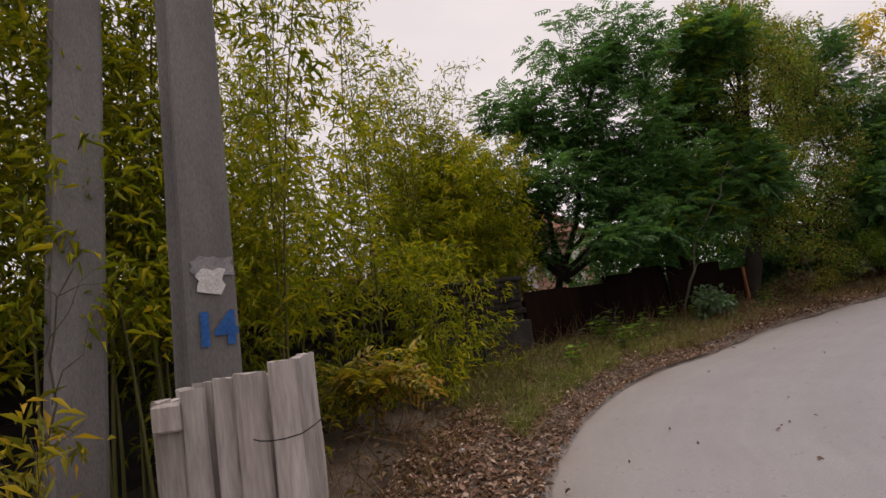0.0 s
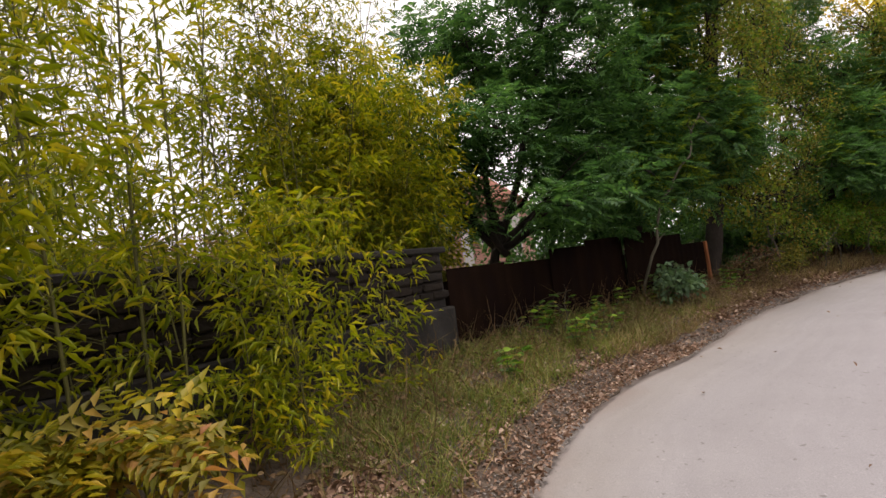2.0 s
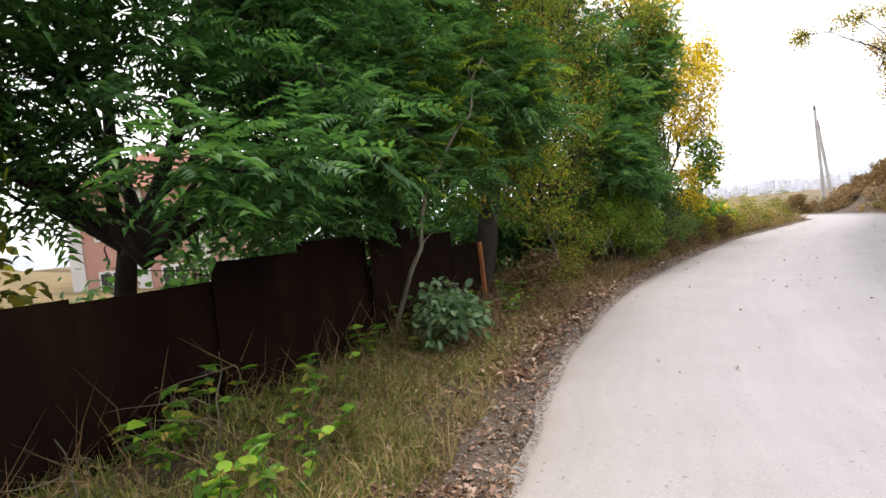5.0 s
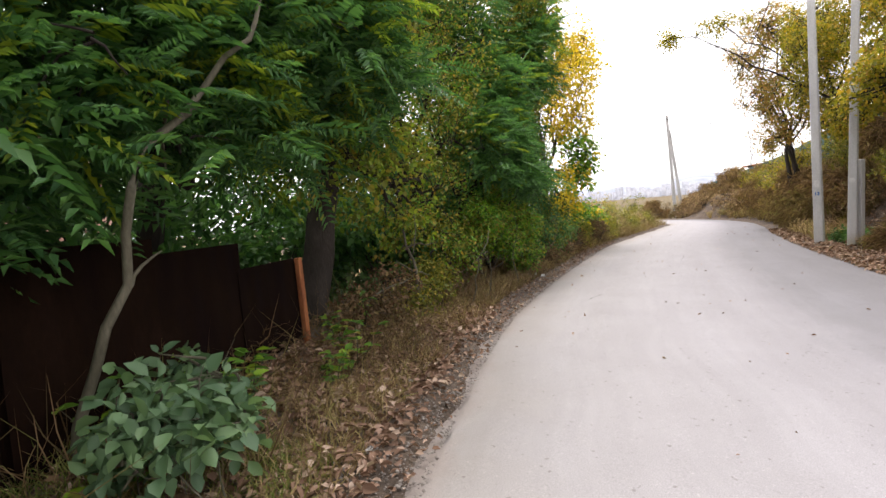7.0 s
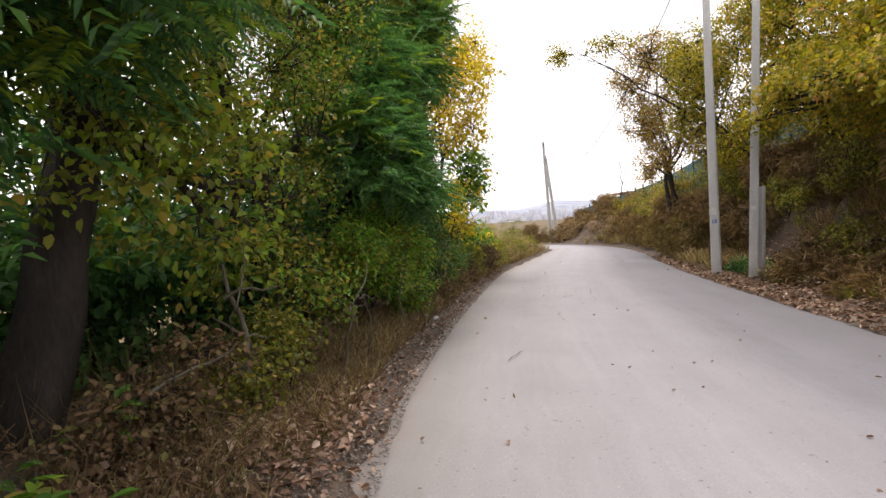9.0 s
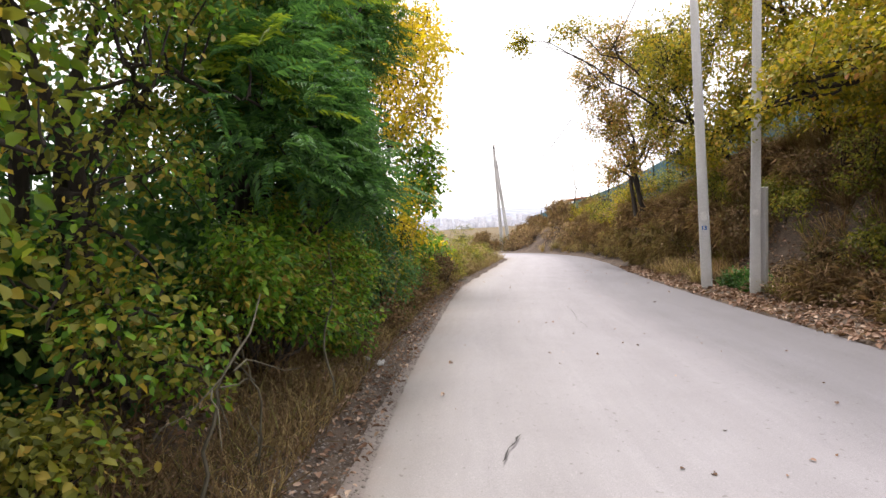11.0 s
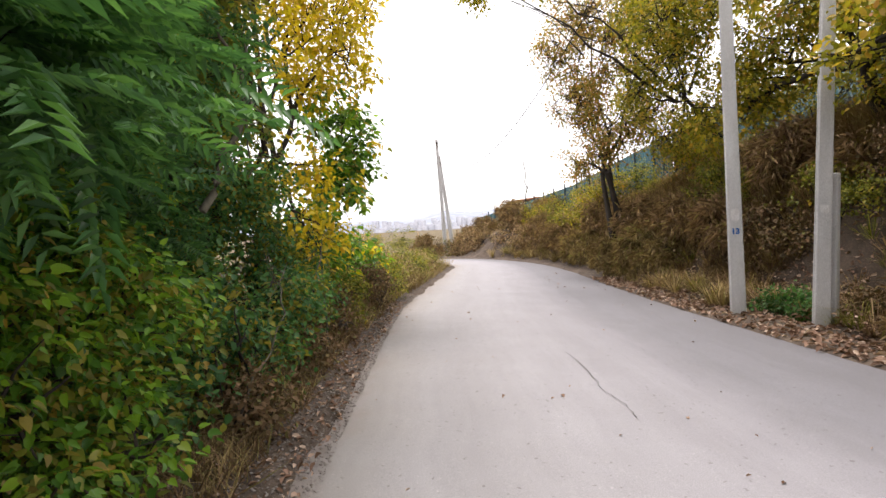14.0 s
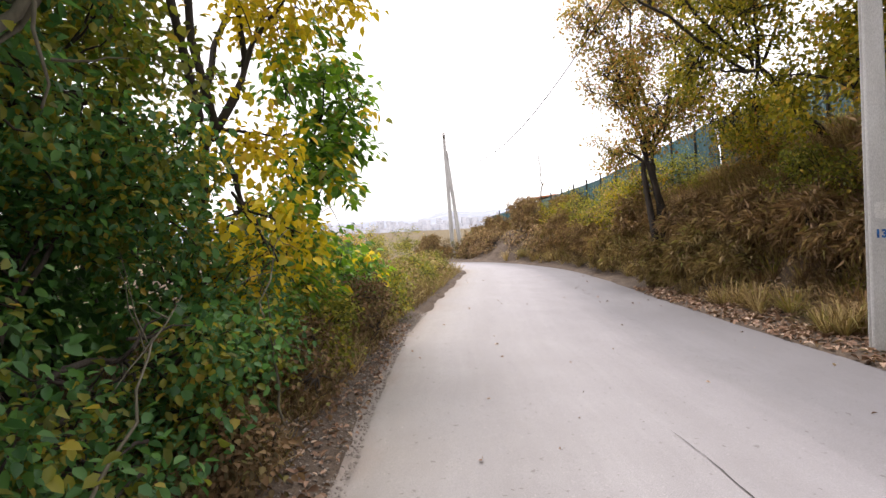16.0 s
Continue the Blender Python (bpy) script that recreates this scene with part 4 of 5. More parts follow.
tree(9, (22.9, 8.9, 0.0), [(22.5, 8.0, 1.4, 0.9, 0.5, 0.55), (23.3, 7.8, 3.9, 1.3, 0.8, 0.7), (23.6, 7.9, 5.0, 1.6, 1.1, 0.9), (22.7, 8.2, 2.4, 0.6, 0.5, 0.45), (24.6, 8.1, 6.2, 1.3, 1.1, 0.9), (21.4, 8.4, 6.9, 1.0, 0.9, 0.7), (19.6, 8.9, 7.6, 1.1, 0.9, 0.7)],
     780, 14, 0.27, 0.09, "broad", L_YELLOW, "walnut tree with bright yellow autumn leaves", 0.07)
tree(10, (24.4, 8.6, 0.0), [(24.3, 7.7, 3.2, 0.8, 0.6, 0.8), (24.6, 7.8, 2.1, 0.8, 0.6, 0.8), (25.0, 8.1, 1.0, 1.0, 0.6, 0.9), (23.8, 8.3, 1.2, 0.9, 0.6, 1.0), (26.2, 7.9, 0.7, 0.9, 0.6, 0.6)],
     330, 15, 0.25, 0.115, "heart", L_IVY, "tree with large green heart-shaped leaves", 0.05, extra=(L_YELLOW, 0.12, "yellowed leaves"))
tree(11, (8.75, 7.55, 0.15), [(8.6, 7.42, 0.68, 0.34, 0.24, 0.22), (9.02, 7.45, 0.82, 0.3, 0.24, 0.2), (8.8, 7.36, 0.48, 0.36, 0.26, 0.2), (9.1, 7.5, 0.5, 0.25, 0.2, 0.2)],
     130, 8, 0.1, 0.095, "broad", L_GLAUCOUS, "low shrub with broad blue-green leaves by a fence", 0.012, PALE_STEM, name="shrub", category="shrub", stems=3)
tree(13, (16.9, 8.9, 0.3), [(16.7, 7.85, 2.6, 0.7, 0.3, 0.25), (16.8, 7.6, 2.0, 0.4, 0.25, 0.25)],
     80, 8, 0.2, 0.072, "feather", L_DARK, "slender tree with green feathery fronds over the verge", 0.03)

# dark thicket that closes the ground behind the fence and the roadside bushes
for i, (x, y, w, h) in enumerate(((8.6, 10.3, 1.3, 1.3), (10.6, 10.0, 1.4, 1.2), (12.6, 10.8, 1.5, 1.4), (14.6, 10.6, 1.6, 1.6), (16.8, 10.4, 1.6, 1.7), (19.0, 10.4, 1.6, 1.6), (21.4, 10.4, 1.6, 1.6), (23.6, 10.2, 1.4, 1.4), (18.6, 9.6, 1.0, 1.2), (20.2, 9.5, 1.0, 1.3), (21.8, 9.4, 1.0, 1.2),
                                (11.6, 10.2, 0.9, 0.5), (13.6, 10.0, 1.1, 0.7), (14.6, 9.5, 0.9, 0.7), (15.6, 9.3, 1.0, 0.8), (4.2, 9.8, 1.0, 0.8), (5.2, 9.0, 0.5, 0.75), (1.2, 8.6, 1.2, 0.7), (-1.5, 7.0, 1.3, 0.7))):
    z0 = gz(x, y)
    tree(300 + i, (x, y, z0), [(x - 0.5 * w, y, z0 + h * 0.8, w, 0.7, h * 0.8), (x + 0.5 * w, y + 0.2, z0 + h * 1.2, w, 0.8, h)], 230, 16, 0.3, 0.11, "broad",
         L_DARK if x > 8 else L_OLIVE, "dense dark thicket bush behind the roadside", 0.04, name="bush", category="bush", stems=3, twigs=0.2)

# low growth at the foot of the roadside bushes, and weeds along the far verge
for i, (x, y, w, h, m) in enumerate(((12.4, 8.3, 0.6, 0.3, L_WITHER), (13.4, 8.25, 0.6, 0.35, L_OLIVE), (23.4, 7.75, 0.7, 0.4, L_OLIVE), (24.8, 7.45, 0.7, 0.4, L_WITHER), (22.4, 7.75, 0.6, 0.3, L_WITHER), (21.0, 7.75, 0.5, 0.25, L_WITHER), (19.4, 7.8, 0.5, 0.25, L_WITHER), (26.6, 7.3, 0.8, 0.45, L_OLIVE),
                                    (28.4, 7.2, 0.9, 0.4, L_DRY), (30.4, 6.9, 0.9, 0.4, L_OLIVE), (32.4, 6.6, 0.9, 0.35, L_DRY), (34.4, 6.4, 0.8, 0.35, L_OLIVE), (36.2, 6.3, 0.8, 0.3, L_WITHER),
                                    (29, 9.0, 1.4, 0.8, L_OLIVE), (33, 9.0, 1.5, 0.8, L_RUSSET), (37, 11, 1.6, 0.9, L_OLIVE), (48, 12, 2.0, 1.0, L_OLIVE), (49, 7.5, 1.8, 1.1, L_OLIVE), (52, 10, 2.2, 1.3, L_YELLOWGREEN))):
    z0 = gz(x, y)
    tree(340 + i, (x, y, z0), [(x - 0.4 * w, y, z0 + h * 0.7, w, 0.55 * w, h * 0.8), (x + 0.4 * w, y + 0.1, z0 + h * 0.9, w, 0.6 * w, h)], 150, 18, 0.18, 0.038 + 0.015 * w, "broad",
         m, "low scrubby weeds on the verge", 0.012, name="bush", category="bush", stems=3, twigs=0.4)

# rust-coloured dry growth that shows over the low wall
for i, (x, y) in enumerate(((-2.4, 9.0), (-0.6, 9.6), (1.0, 10.2), (2.4, 10.6), (3.6, 11.0))):
    z0 = gz(x, y)
    tree(330 + i, (x, y, z0), [(x - 0.5, y, 1.75, 0.9, 0.6, 0.5), (x + 0.5, y + 0.2, 1.9, 0.9, 0.6, 0.45), (x, y, 1.0, 1.1, 0.6, 0.5)], 240, 20, 0.22, 0.1, "lance", L_BROWN if i % 2 else L_RUSSET,
         "rust-coloured dry growth behind a low wall", 0.02, name="bush", category="bush", stems=4, twigs=0.8, extra=(L_DRY, 0.5, "straw-coloured stalks"))

# sumac-like plant and a leaf spray near the wooden bin
FX, FY = 1.31, 4.71
z0 = gz(FX, FY)
tree(40, (FX, FY, z0), [(FX - 0.05, FY - 0.05, z0 + 0.55, 0.28, 0.28, 0.1), (FX + 0.15, FY, z0 + 0.5, 0.2, 0.2, 0.1)], 26, 4, 0.08, 0.085, "pinnate", L_YELLOWGREEN,
     "drooping plant with yellow and russet feathery leaves", 0.012, PALE_STEM, name="shrub", category="shrub", extra=(L_RUSSET, 0.5, "russet leaves"))
z0 = gz(-0.55, 2.55)
tree(41, (-0.55, 2.55, z0), [(-0.35, 2.2, z0 + 1.38, 0.2, 0.12, 0.07), (-0.5, 2.2, z0 + 0.85, 0.24, 0.18, 0.12), (-0.75, 2.4, z0 + 0.6, 0.3, 0.25, 0.2)], 34, 12, 0.1, 0.085, "lance", L_YELLOWGREEN,
     "yellow-green shrub with pointed leaves beside a pole", 0.012, PALE_STEM, name="shrub", category="shrub")

# ---- the bank across the lane ----
tree(20, (24.4, -1.4, gz(24.4, -1.4)), [(22.6, -0.4, 4.4, 1.4, 1.0, 0.9), (24.6, -0.4, 5.2, 1.8, 1.3, 1.2), (21.3, 0.8, 3.5, 1.1, 0.8, 0.4), (26.2, -0.4, 4.3, 1.4, 1.0, 1.0), (22.4, -1.6, 6.3, 1.9, 1.6, 1.3), (25.0, -0.6, 6.8, 1.7, 1.5, 1.0), (26.2, 0.2, 3.4, 1.3, 0.8, 0.7), (23.2, -1.0, 3.6, 1.4, 0.7, 0.7)],
     1400, 18, 0.3, 0.095, "broad", L_YELLOWGREEN, "dark-trunked tree with yellow-green autumn leaves on a bank", 0.14, extra=(L_RUSSET, 0.12, "orange leaves"))
tree(21, (20.2, -1.9, gz(20.2, -1.9)), [(19.4, 0.7, 3.5, 1.2, 0.9, 0.45), (20.3, 0.2, 4.4, 1.5, 1.1, 0.8), (18.0, 0.3, 4.0, 1.5, 1.1, 0.8), (19.3, -1.2, 5.7, 1.9, 1.6, 1.2), (17.3, 1.1, 3.2, 0.9, 0.7, 0.35), (16.6, -0.2, 4.6, 1.5, 1.2, 1.2), (19.0, -1.4, 3.2, 1.8, 1.0, 0.8), (17.4, 0.2, 2.5, 1.1, 0.7, 0.6), (15.8, 0.5, 3.4, 1.2, 0.8, 0.9), (15.4, -0.6, 2.4, 1.4, 0.9, 1.0), (20.6, -0.3, 3.0, 1.0, 0.6, 0.5), (21.5, 1.65, 3.1, 0.45, 0.3, 0.25), (20.8, 1.4, 3.5, 0.6, 0.4, 0.3)],
     1500, 18, 0.3, 0.095, "broad", L_YELLOWGREEN, "yellow-green tree hanging over a leaf-strewn bank", 0.13, extra=(L_RUSSET, 0.25, "russet leaves"))
tree(22, (31.2, 0.72, gz(31.2, 0.72)), [(30.3, 1.3, 3.6, 1.0, 0.9, 0.7), (31.4, -0.2, 4.2, 1.4, 1.0, 0.9), (31.2, 1.5, 5.0, 1.1, 1.2, 0.9), (30.8, 0.2, 6.4, 1.5, 1.3, 1.1), (32.2, 1.6, 3.2, 0.9, 0.7, 0.6), (31.6, 1.4, 7.4, 1.2, 1.2, 0.8), (30.5, 2.0, 4.6, 0.9, 0.8, 0.7), (31.2, 2.2, 6.2, 1.0, 0.9, 0.8)],
     1500, 13, 0.28, 0.08, "broad", L_RUSSET, "thinning tree with ochre autumn leaves and several stems", 0.085, stems=4, twigs=0.9)
tree(23, (27.6, -0.9, gz(27.6, -0.9)), [(27.5, 0.8, 5.0, 1.2, 1.0, 0.8), (27.9, 3.3, 6.8, 0.6, 0.8, 0.3), (28.0, 4.8, 6.7, 0.5, 0.6, 0.3), (27.2, -0.4, 6.6, 1.5, 1.4, 1.0), (28.4, 0.0, 3.5, 1.4, 0.9, 0.9), (28.6, 0.9, 6.3, 1.3, 1.1, 1.0), (26.6, 1.0, 5.6, 1.2, 0.9, 0.8), (28.8, 1.0, 4.4, 1.0, 0.8, 0.7)],
     1300, 14, 0.28, 0.085, "broad", L_YELLOWGREEN, "tall thin tree with a branch reaching over the lane", 0.06, twigs=0.9)
tree(24, (35.2, 0.1, gz(35.2, 0.1)), [(34.4, 0.6, 1.9, 1.2, 0.8, 0.8), (36.2, 0.4, 1.6, 1.2, 0.8, 0.7), (38.2, 0.8, 1.2, 1.2, 0.8, 0.6), (33.2, 0.2, 2.4, 1.0, 0.8, 0.7)],
     420, 14, 0.25, 0.075, "broad", L_YELLOWGREEN, "ochre and green bush on a dry grassy bank", 0.05, name="bush", category="bush", stems=3, extra=(L_BROWN, 0.4, "withered leaves"))
tree(25, (42.5, 2.4, gz(42.5, 2.4)), [(40.6, 1.7, 0.6, 1.5, 0.7, 0.75), (42.4, 2.3, 0.6, 1.5, 0.8, 0.85), (44.2, 3.4, 0.5, 1.5, 0.9, 0.85), (45.8, 4.4, 0.3, 1.4, 0.8, 0.7)],
     760, 14, 0.25, 0.075, "broad", L_BROWN, "brown withered bramble bush at the bend", 0.03, name="bush", category="bush", stems=3, extra=(L_WITHER, 0.6, "dark withered leaves"))
tree(26, (39.5, 0.2, gz(39.5, 0.2)), [(39.0, 0.4, 2.2, 1.2, 0.8, 0.8), (40.5, 0.5, 2.0, 1.0, 0.7, 0.7)], 90, 7, 0.3, 0.08, "broad", L_YELLOWGREEN,
     "thin half-bare bush with pale twigs", 0.03, name="bush", category="bush", stems=5, twigs=1.0)
for i, (x, y, w, h, m) in enumerate(((17.0, -0.6, 1.1, 0.6, L_OLIVE), (19.0, -0.4, 1.0, 0.5, L_BROWN), (21.0, -0.3, 1.0, 0.6, L_OLIVE), (23.4, 0.1, 0.7, 0.4, L_OLIVE), (24.6, -0.2, 0.9, 0.6, L_BROWN), (26.4, 0.2, 0.9, 0.5, L_OLIVE),
                                    (18.0, -2.2, 1.4, 0.8, L_BROWN), (22.0, -2.0, 1.4, 0.8, L_BROWN), (26.4, -1.8, 1.4, 0.9, L_YELLOWGREEN), (29.4, -0.6, 1.2, 0.7, L_RUSSET), (29.0, 0.8, 0.8, 0.4, L_BROWN), (32.8, 0.4, 1.0, 0.5, L_BROWN),
                                    (23.2, 1.2, 0.4, 0.22, L_DARK), (21.2, 0.5, 0.6, 0.35, L_WITHER), (21.0, 0.9, 0.6, 0.3, L_BROWN), (20.0, 0.8, 0.6, 0.3, L_WITHER), (19.0, 0.7, 0.7, 0.3, L_BROWN), (22.2, 0.7, 0.5, 0.3, L_WITHER), (21.6, -0.6, 0.8, 0.4, L_WITHER), (19.8, -0.9, 0.8, 0.5, L_WITHER), (20.2, 0.3, 0.7, 0.4, L_OLIVE), (19.2, 0.35, 0.7, 0.35, L_WITHER), (18.0, 0.2, 0.8, 0.45, L_OLIVE), (22.3, -0.4, 0.9, 0.5, L_WITHER), (24.4, 0.5, 0.7, 0.4, L_WITHER), (25.6, 0.6, 0.7, 0.4, L_BROWN), (27.0, 0.7, 0.7, 0.35, L_BROWN), (33.0, -0.9, 1.0, 0.7, L_OLIVE), (30.0, -1.2, 1.2, 0.8, L_YELLOWGREEN), (46.2, 6.2, 1.3, 0.7, L_BROWN), (47.0, 3.4, 1.6, 0.6, L_BROWN), (48.2, 5.2, 1.6, 0.6, L_WITHER), (50.5, 4.2, 2.0, 0.7, L_OLIVE), (38.0, 0.4, 1.4, 0.7, L_OLIVE), (40.6, 0.9, 1.3, 0.7, L_YELLOWGREEN), (43.4, 1.6, 1.5, 0.8, L_BROWN), (46.4, 2.6, 1.4, 0.6, L_BROWN), (48.6, 3.2, 1.4, 0.6, L_YELLOWGREEN), (35.6, -0.2, 1.2, 0.6, L_YELLOWGREEN), (46.6, 9.0, 1.5, 0.7, L_OLIVE), (38.5, 1.1, 1.0, 0.6, L_BROWN), (36.2, 0.9, 0.9, 0.5, L_BROWN), (24.5, -2.4, 1.4, 1.0, L_YELLOWGREEN), (37.0, -0.5, 1.3, 0.8, L_YELLOWGREEN), (41.0, 0.2, 1.4, 0.7, L_BROWN),
                                    (44.0, 1.4, 1.4, 0.6, L_OLIVE), (28.0, 1.1, 0.8, 0.45, L_DRY), (30.0, 1.2, 0.7, 0.4, L_DRY), (33.6, 1.0, 0.9, 0.45, L_DRY), (20.0, -2.6, 1.4, 0.9, L_BROWN))):
    z0 = gz(x, y)
    dry = m in (L_BROWN, L_DRY)
    tree(380 + i, (x, y, z0), [(x - 0.4 * w, y, z0 + h * 0.6, w, 0.6 * w, h * 0.8), (x + 0.4 * w, y + 0.1, z0 + h * 0.8, w, 0.6 * w, h)], 170, 36 if dry else 16, 0.22, 0.2 if dry else 0.062, "straw" if dry else "broad",
         m, "scrubby autumn growth on the bank", 0.014, name="bush", category="bush", stems=3, twigs=0.5)

# ---- pink house beyond the fence ----


def house(at, turn):
    h = thing("house", at, "pink and white two-storey house seen over a fence", "house", turn=turn)
    bm = bmesh.new()
    box(bm, 0, 4, 3.2, 10, 8, 7)
    part("wall", bevelled(bm, 0.03), PINK, h)
    for x in (-4.9, -1.6, 1.6, 4.9):
        bm = bmesh.new()
        box(bm, x, -0.04, 3.2, 0.7, 0.14, 7)
        part("pilaster", bevelled(bm, 0.02), WHITE_WALL, h, "white painted pilaster")
    bm = bmesh.new()
    v = [bm.verts.new(c) for c in ((-5.6, -0.6, 6.7), (5.6, -0.6, 6.7), (5.6, 8.6, 6.7), (-5.6, 8.6, 6.7), (-2.5, 4, 9.2), (2.5, 4, 9.2))]
    for f in ((0, 1, 5, 4), (1, 2, 5), (2, 3, 4, 5), (3, 0, 4), (3, 2, 1, 0)):
        bm.faces.new([v[i] for i in f])
    part("roof", bm, ROOF_TILE, h, "red tiled hip roof")
    for z in (1.6, 4.8):
        for x in (-3.2, 0.0, 3.2):
            bm = bmesh.new()
            box(bm, x, -0.03, z, 1.4, 0.12, 1.6)
            w = part("window", bevelled(bm, 0.02), WHITE_WALL, h, "white framed window")
            for dx in (-0.32, 0.32):
                bm = bmesh.new()
                box(bm, x + dx, -0.07, z, 0.54, 0.06, 1.35)
                part("pane", bm, GLASS_DARK, w, "dark window pane")
    return h


house((20.6, 33.8, -1.5), -48)

# ---- teal sheet fence on top of the bank ----
tf = thing("sheet_metal_fence", (0, 0, 0), "teal painted corrugated sheet fence along the bank top", "fence")
TF = np.array([(16, -4.6), (20, -4.2), (27.3, -3.4), (33.3, -2.1), (40, -0.6), (46, 0.85), (52.2, 2.45)])
TZ = (4.9, 4.8, 4.6, 4.15, 3.0, 2.45, 1.9)
ts = sheet(1.12, 1.9, 8, 0.025, TEAL)
seg = np.concatenate([[0], np.cumsum(np.linalg.norm(np.diff(TF, axis=0), axis=1))])
s = 0.0
while s < seg[-1] - 1.1:
    a = np.array([np.interp(s, seg, TF[:, k]) for k in (0, 1)])
    b = np.array([np.interp(s + 1.1, seg, TF[:, k]) for k in (0, 1)])
    p = part_mesh("panel", ts, None, tf)
    p.matrix_local = pose(a[0], a[1], np.interp(s, seg, TZ) - 1.9, 0, math.degrees(math.atan2(np.interp(s, seg, TZ) - np.interp(s + 1.1, seg, TZ), 1.1)), math.degrees(math.atan2(b[1] - a[1], b[0] - a[0])))
    bm = bmesh.new()
    box(bm, 0, 0.03, 0, 0.06, 0.05, 2.2)
    part("post", bevelled(bm, 0.006), DARK_METAL, tf, "dark steel fence post").matrix_local = pose(a[0], a[1], np.interp(s, seg, TZ) - 0.9, 0, 0, 15)
    s += 1.1

shed = thing("shed", (46.4, -0.5, 0.9), "low rusty-roofed shed behind a teal fence", "shed", turn=14)
bm = bmesh.new()
box(bm, 0, 0, 0.6, 2.6, 1.8, 1.8)
part("wall", bevelled(bm, 0.02), OLD_CONCRETE, shed)
bm = bmesh.new()
box(bm, 0, 0, 1.72, 3.0, 2.3, 0.1, Matrix.Rotation(radians(6), 4, "X"))
part("roof", bevelled(bm, 0.02), RUST_POST, shed, "rusted sheet roof")

# town on the distant slope, made pale by haze put into its colour
rngt = np.random.default_rng(77)
TV, TFc = [], []
cube_v = np.array([(x, y, z) for x in (-0.5, 0.5) for y in (-0.5, 0.5) for z in (0, 1)])
cube_f = np.array([(0, 1, 3, 2), (4, 6, 7, 5), (0, 4, 5, 1), (2, 3, 7, 6), (1, 5, 7, 3)])
for k in range(260):
    q = np.array((rngt.uniform(470, 640), rngt.uniform(-140, 140), -14))
    size = np.array((rngt.uniform(5, 11), rngt.uniform(3, 9), 14 + (q[0] - 470) * 0.055 + rngt.uniform(-4, 4)))
    TFc.append(cube_f + 8 * k)
    TV.append(cube_v * size + q)
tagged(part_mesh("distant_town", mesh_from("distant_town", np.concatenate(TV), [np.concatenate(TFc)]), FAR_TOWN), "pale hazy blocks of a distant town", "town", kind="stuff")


# ---- stones of the low wall ----


def stone_block(seed, w, h):
    rng = np.random.default_rng(seed)
    bm = bmesh.new()
    box(bm, 0, 0, 0, w, 0.08, h)
    bmesh.ops.bevel(bm, geom=bm.edges[:], offset=0.018, segments=1, affect="EDGES")
    for v in bm.verts:
        v.co += Vector(rng.normal(size=3) * 0.006)
    me = bpy.data.meshes.new("stone")
    bm.to_mesh(me)
    bm.free()
    me.materials.append(SHADED_STONE)
    return me


blocks = [(stone_block(500 + i, w, 0.09), w) for i, w in enumerate((0.22, 0.28, 0.34, 0.18, 0.4))]
rng = random.Random(21)
for row in range(6):
    x = WLEN - 5.2 + rng.uniform(0, 0.1)
    while x < WLEN - 0.2:
        me, w = rng.choice(blocks)
        if x + w > WLEN:
            break
        s = part_mesh("stone", me, None, wall)
        s.matrix_local = pose(x + w / 2, 0.05 + rng.uniform(-0.012, 0.012), 0.905 + row * 0.1, rng.uniform(-2, 2), rng.uniform(-1.5, 1.5), rng.uniform(-2, 2))
        x += w + 0.015

# ---- ground cover ----


def left_y(x):
    k = LEFT[:, 0] < 37.2
    return np.interp(x, LEFT[k][:, 0], LEFT[k][:, 1])


def right_y(x):
    k = RIGHT[:, 0] < 42
    return np.interp(x, RIGHT[k][:, 0], RIGHT[k][:, 1])


def strewn(seed, n, x0, x1, d0, d1, side, bias=1.0):
    rng = np.random.default_rng(seed)
    x = rng.uniform(x0, x1, n)
    d = d0 + (d1 - d0) * rng.random(n) ** bias
    y = left_y(x) + d if side > 0 else right_y(x) - d
    on = d < 0.0
    z = np.where(on, plane_z(x, y) + 0.03, ground_z(x, y))
    return rng, np.stack([x, y, z], 1)


def litter(name, label, seed, n, x0, x1, d0, d1, side, size, bias=1.0, material=None, lift=0.02):
    rng, at = strewn(seed, n, x0, x1, d0, d1, side, bias)
    at[:, 2] += rng.random(n) * lift + 0.006
    al = rng.normal(size=(n, 3)) * (1, 1, 0.28)
    up = rng.normal(size=(n, 3)) * 0.45 + (0, 0, 1)
    L = size * rng.uniform(0.5, 1.4, n)
    me = leaf_mesh(name, at, al, up, L, L * rng.uniform(0.35, 0.75, n), "oval", 0.3)
    return tagged(part_mesh(name, me, material or L_LITTER), label, "leaf litter", kind="stuff")


def blades(name, label, seed, n, x0, x1, d0, d1, side, size, material, bias=1.0, lean=0.5, width=0.03):
    rng, at = strewn(seed, n, x0, x1, d0, d1, side, bias)
    clump = np.array([noise.noise(Vector((p[0] * 1.7, p[1] * 1.7, 4.0))) for p in at])
    keep = clump + rng.random(n) * 0.6 > 0.12
    at, m = at[keep], int(keep.sum())
    al = rng.normal(size=(m, 3)) * (lean, lean, 0.15) + (0, 0, 1)
    up = rng.normal(size=(m, 3)) * (1, 1, 0.2)
    L = size * rng.uniform(0.4, 1.3, m)
    me = leaf_mesh(name, at, al, up, L, np.maximum(L * width, 0.006), "blade", 0.3)
    return tagged(part_mesh(name, me, material), label, "grass", kind="stuff")


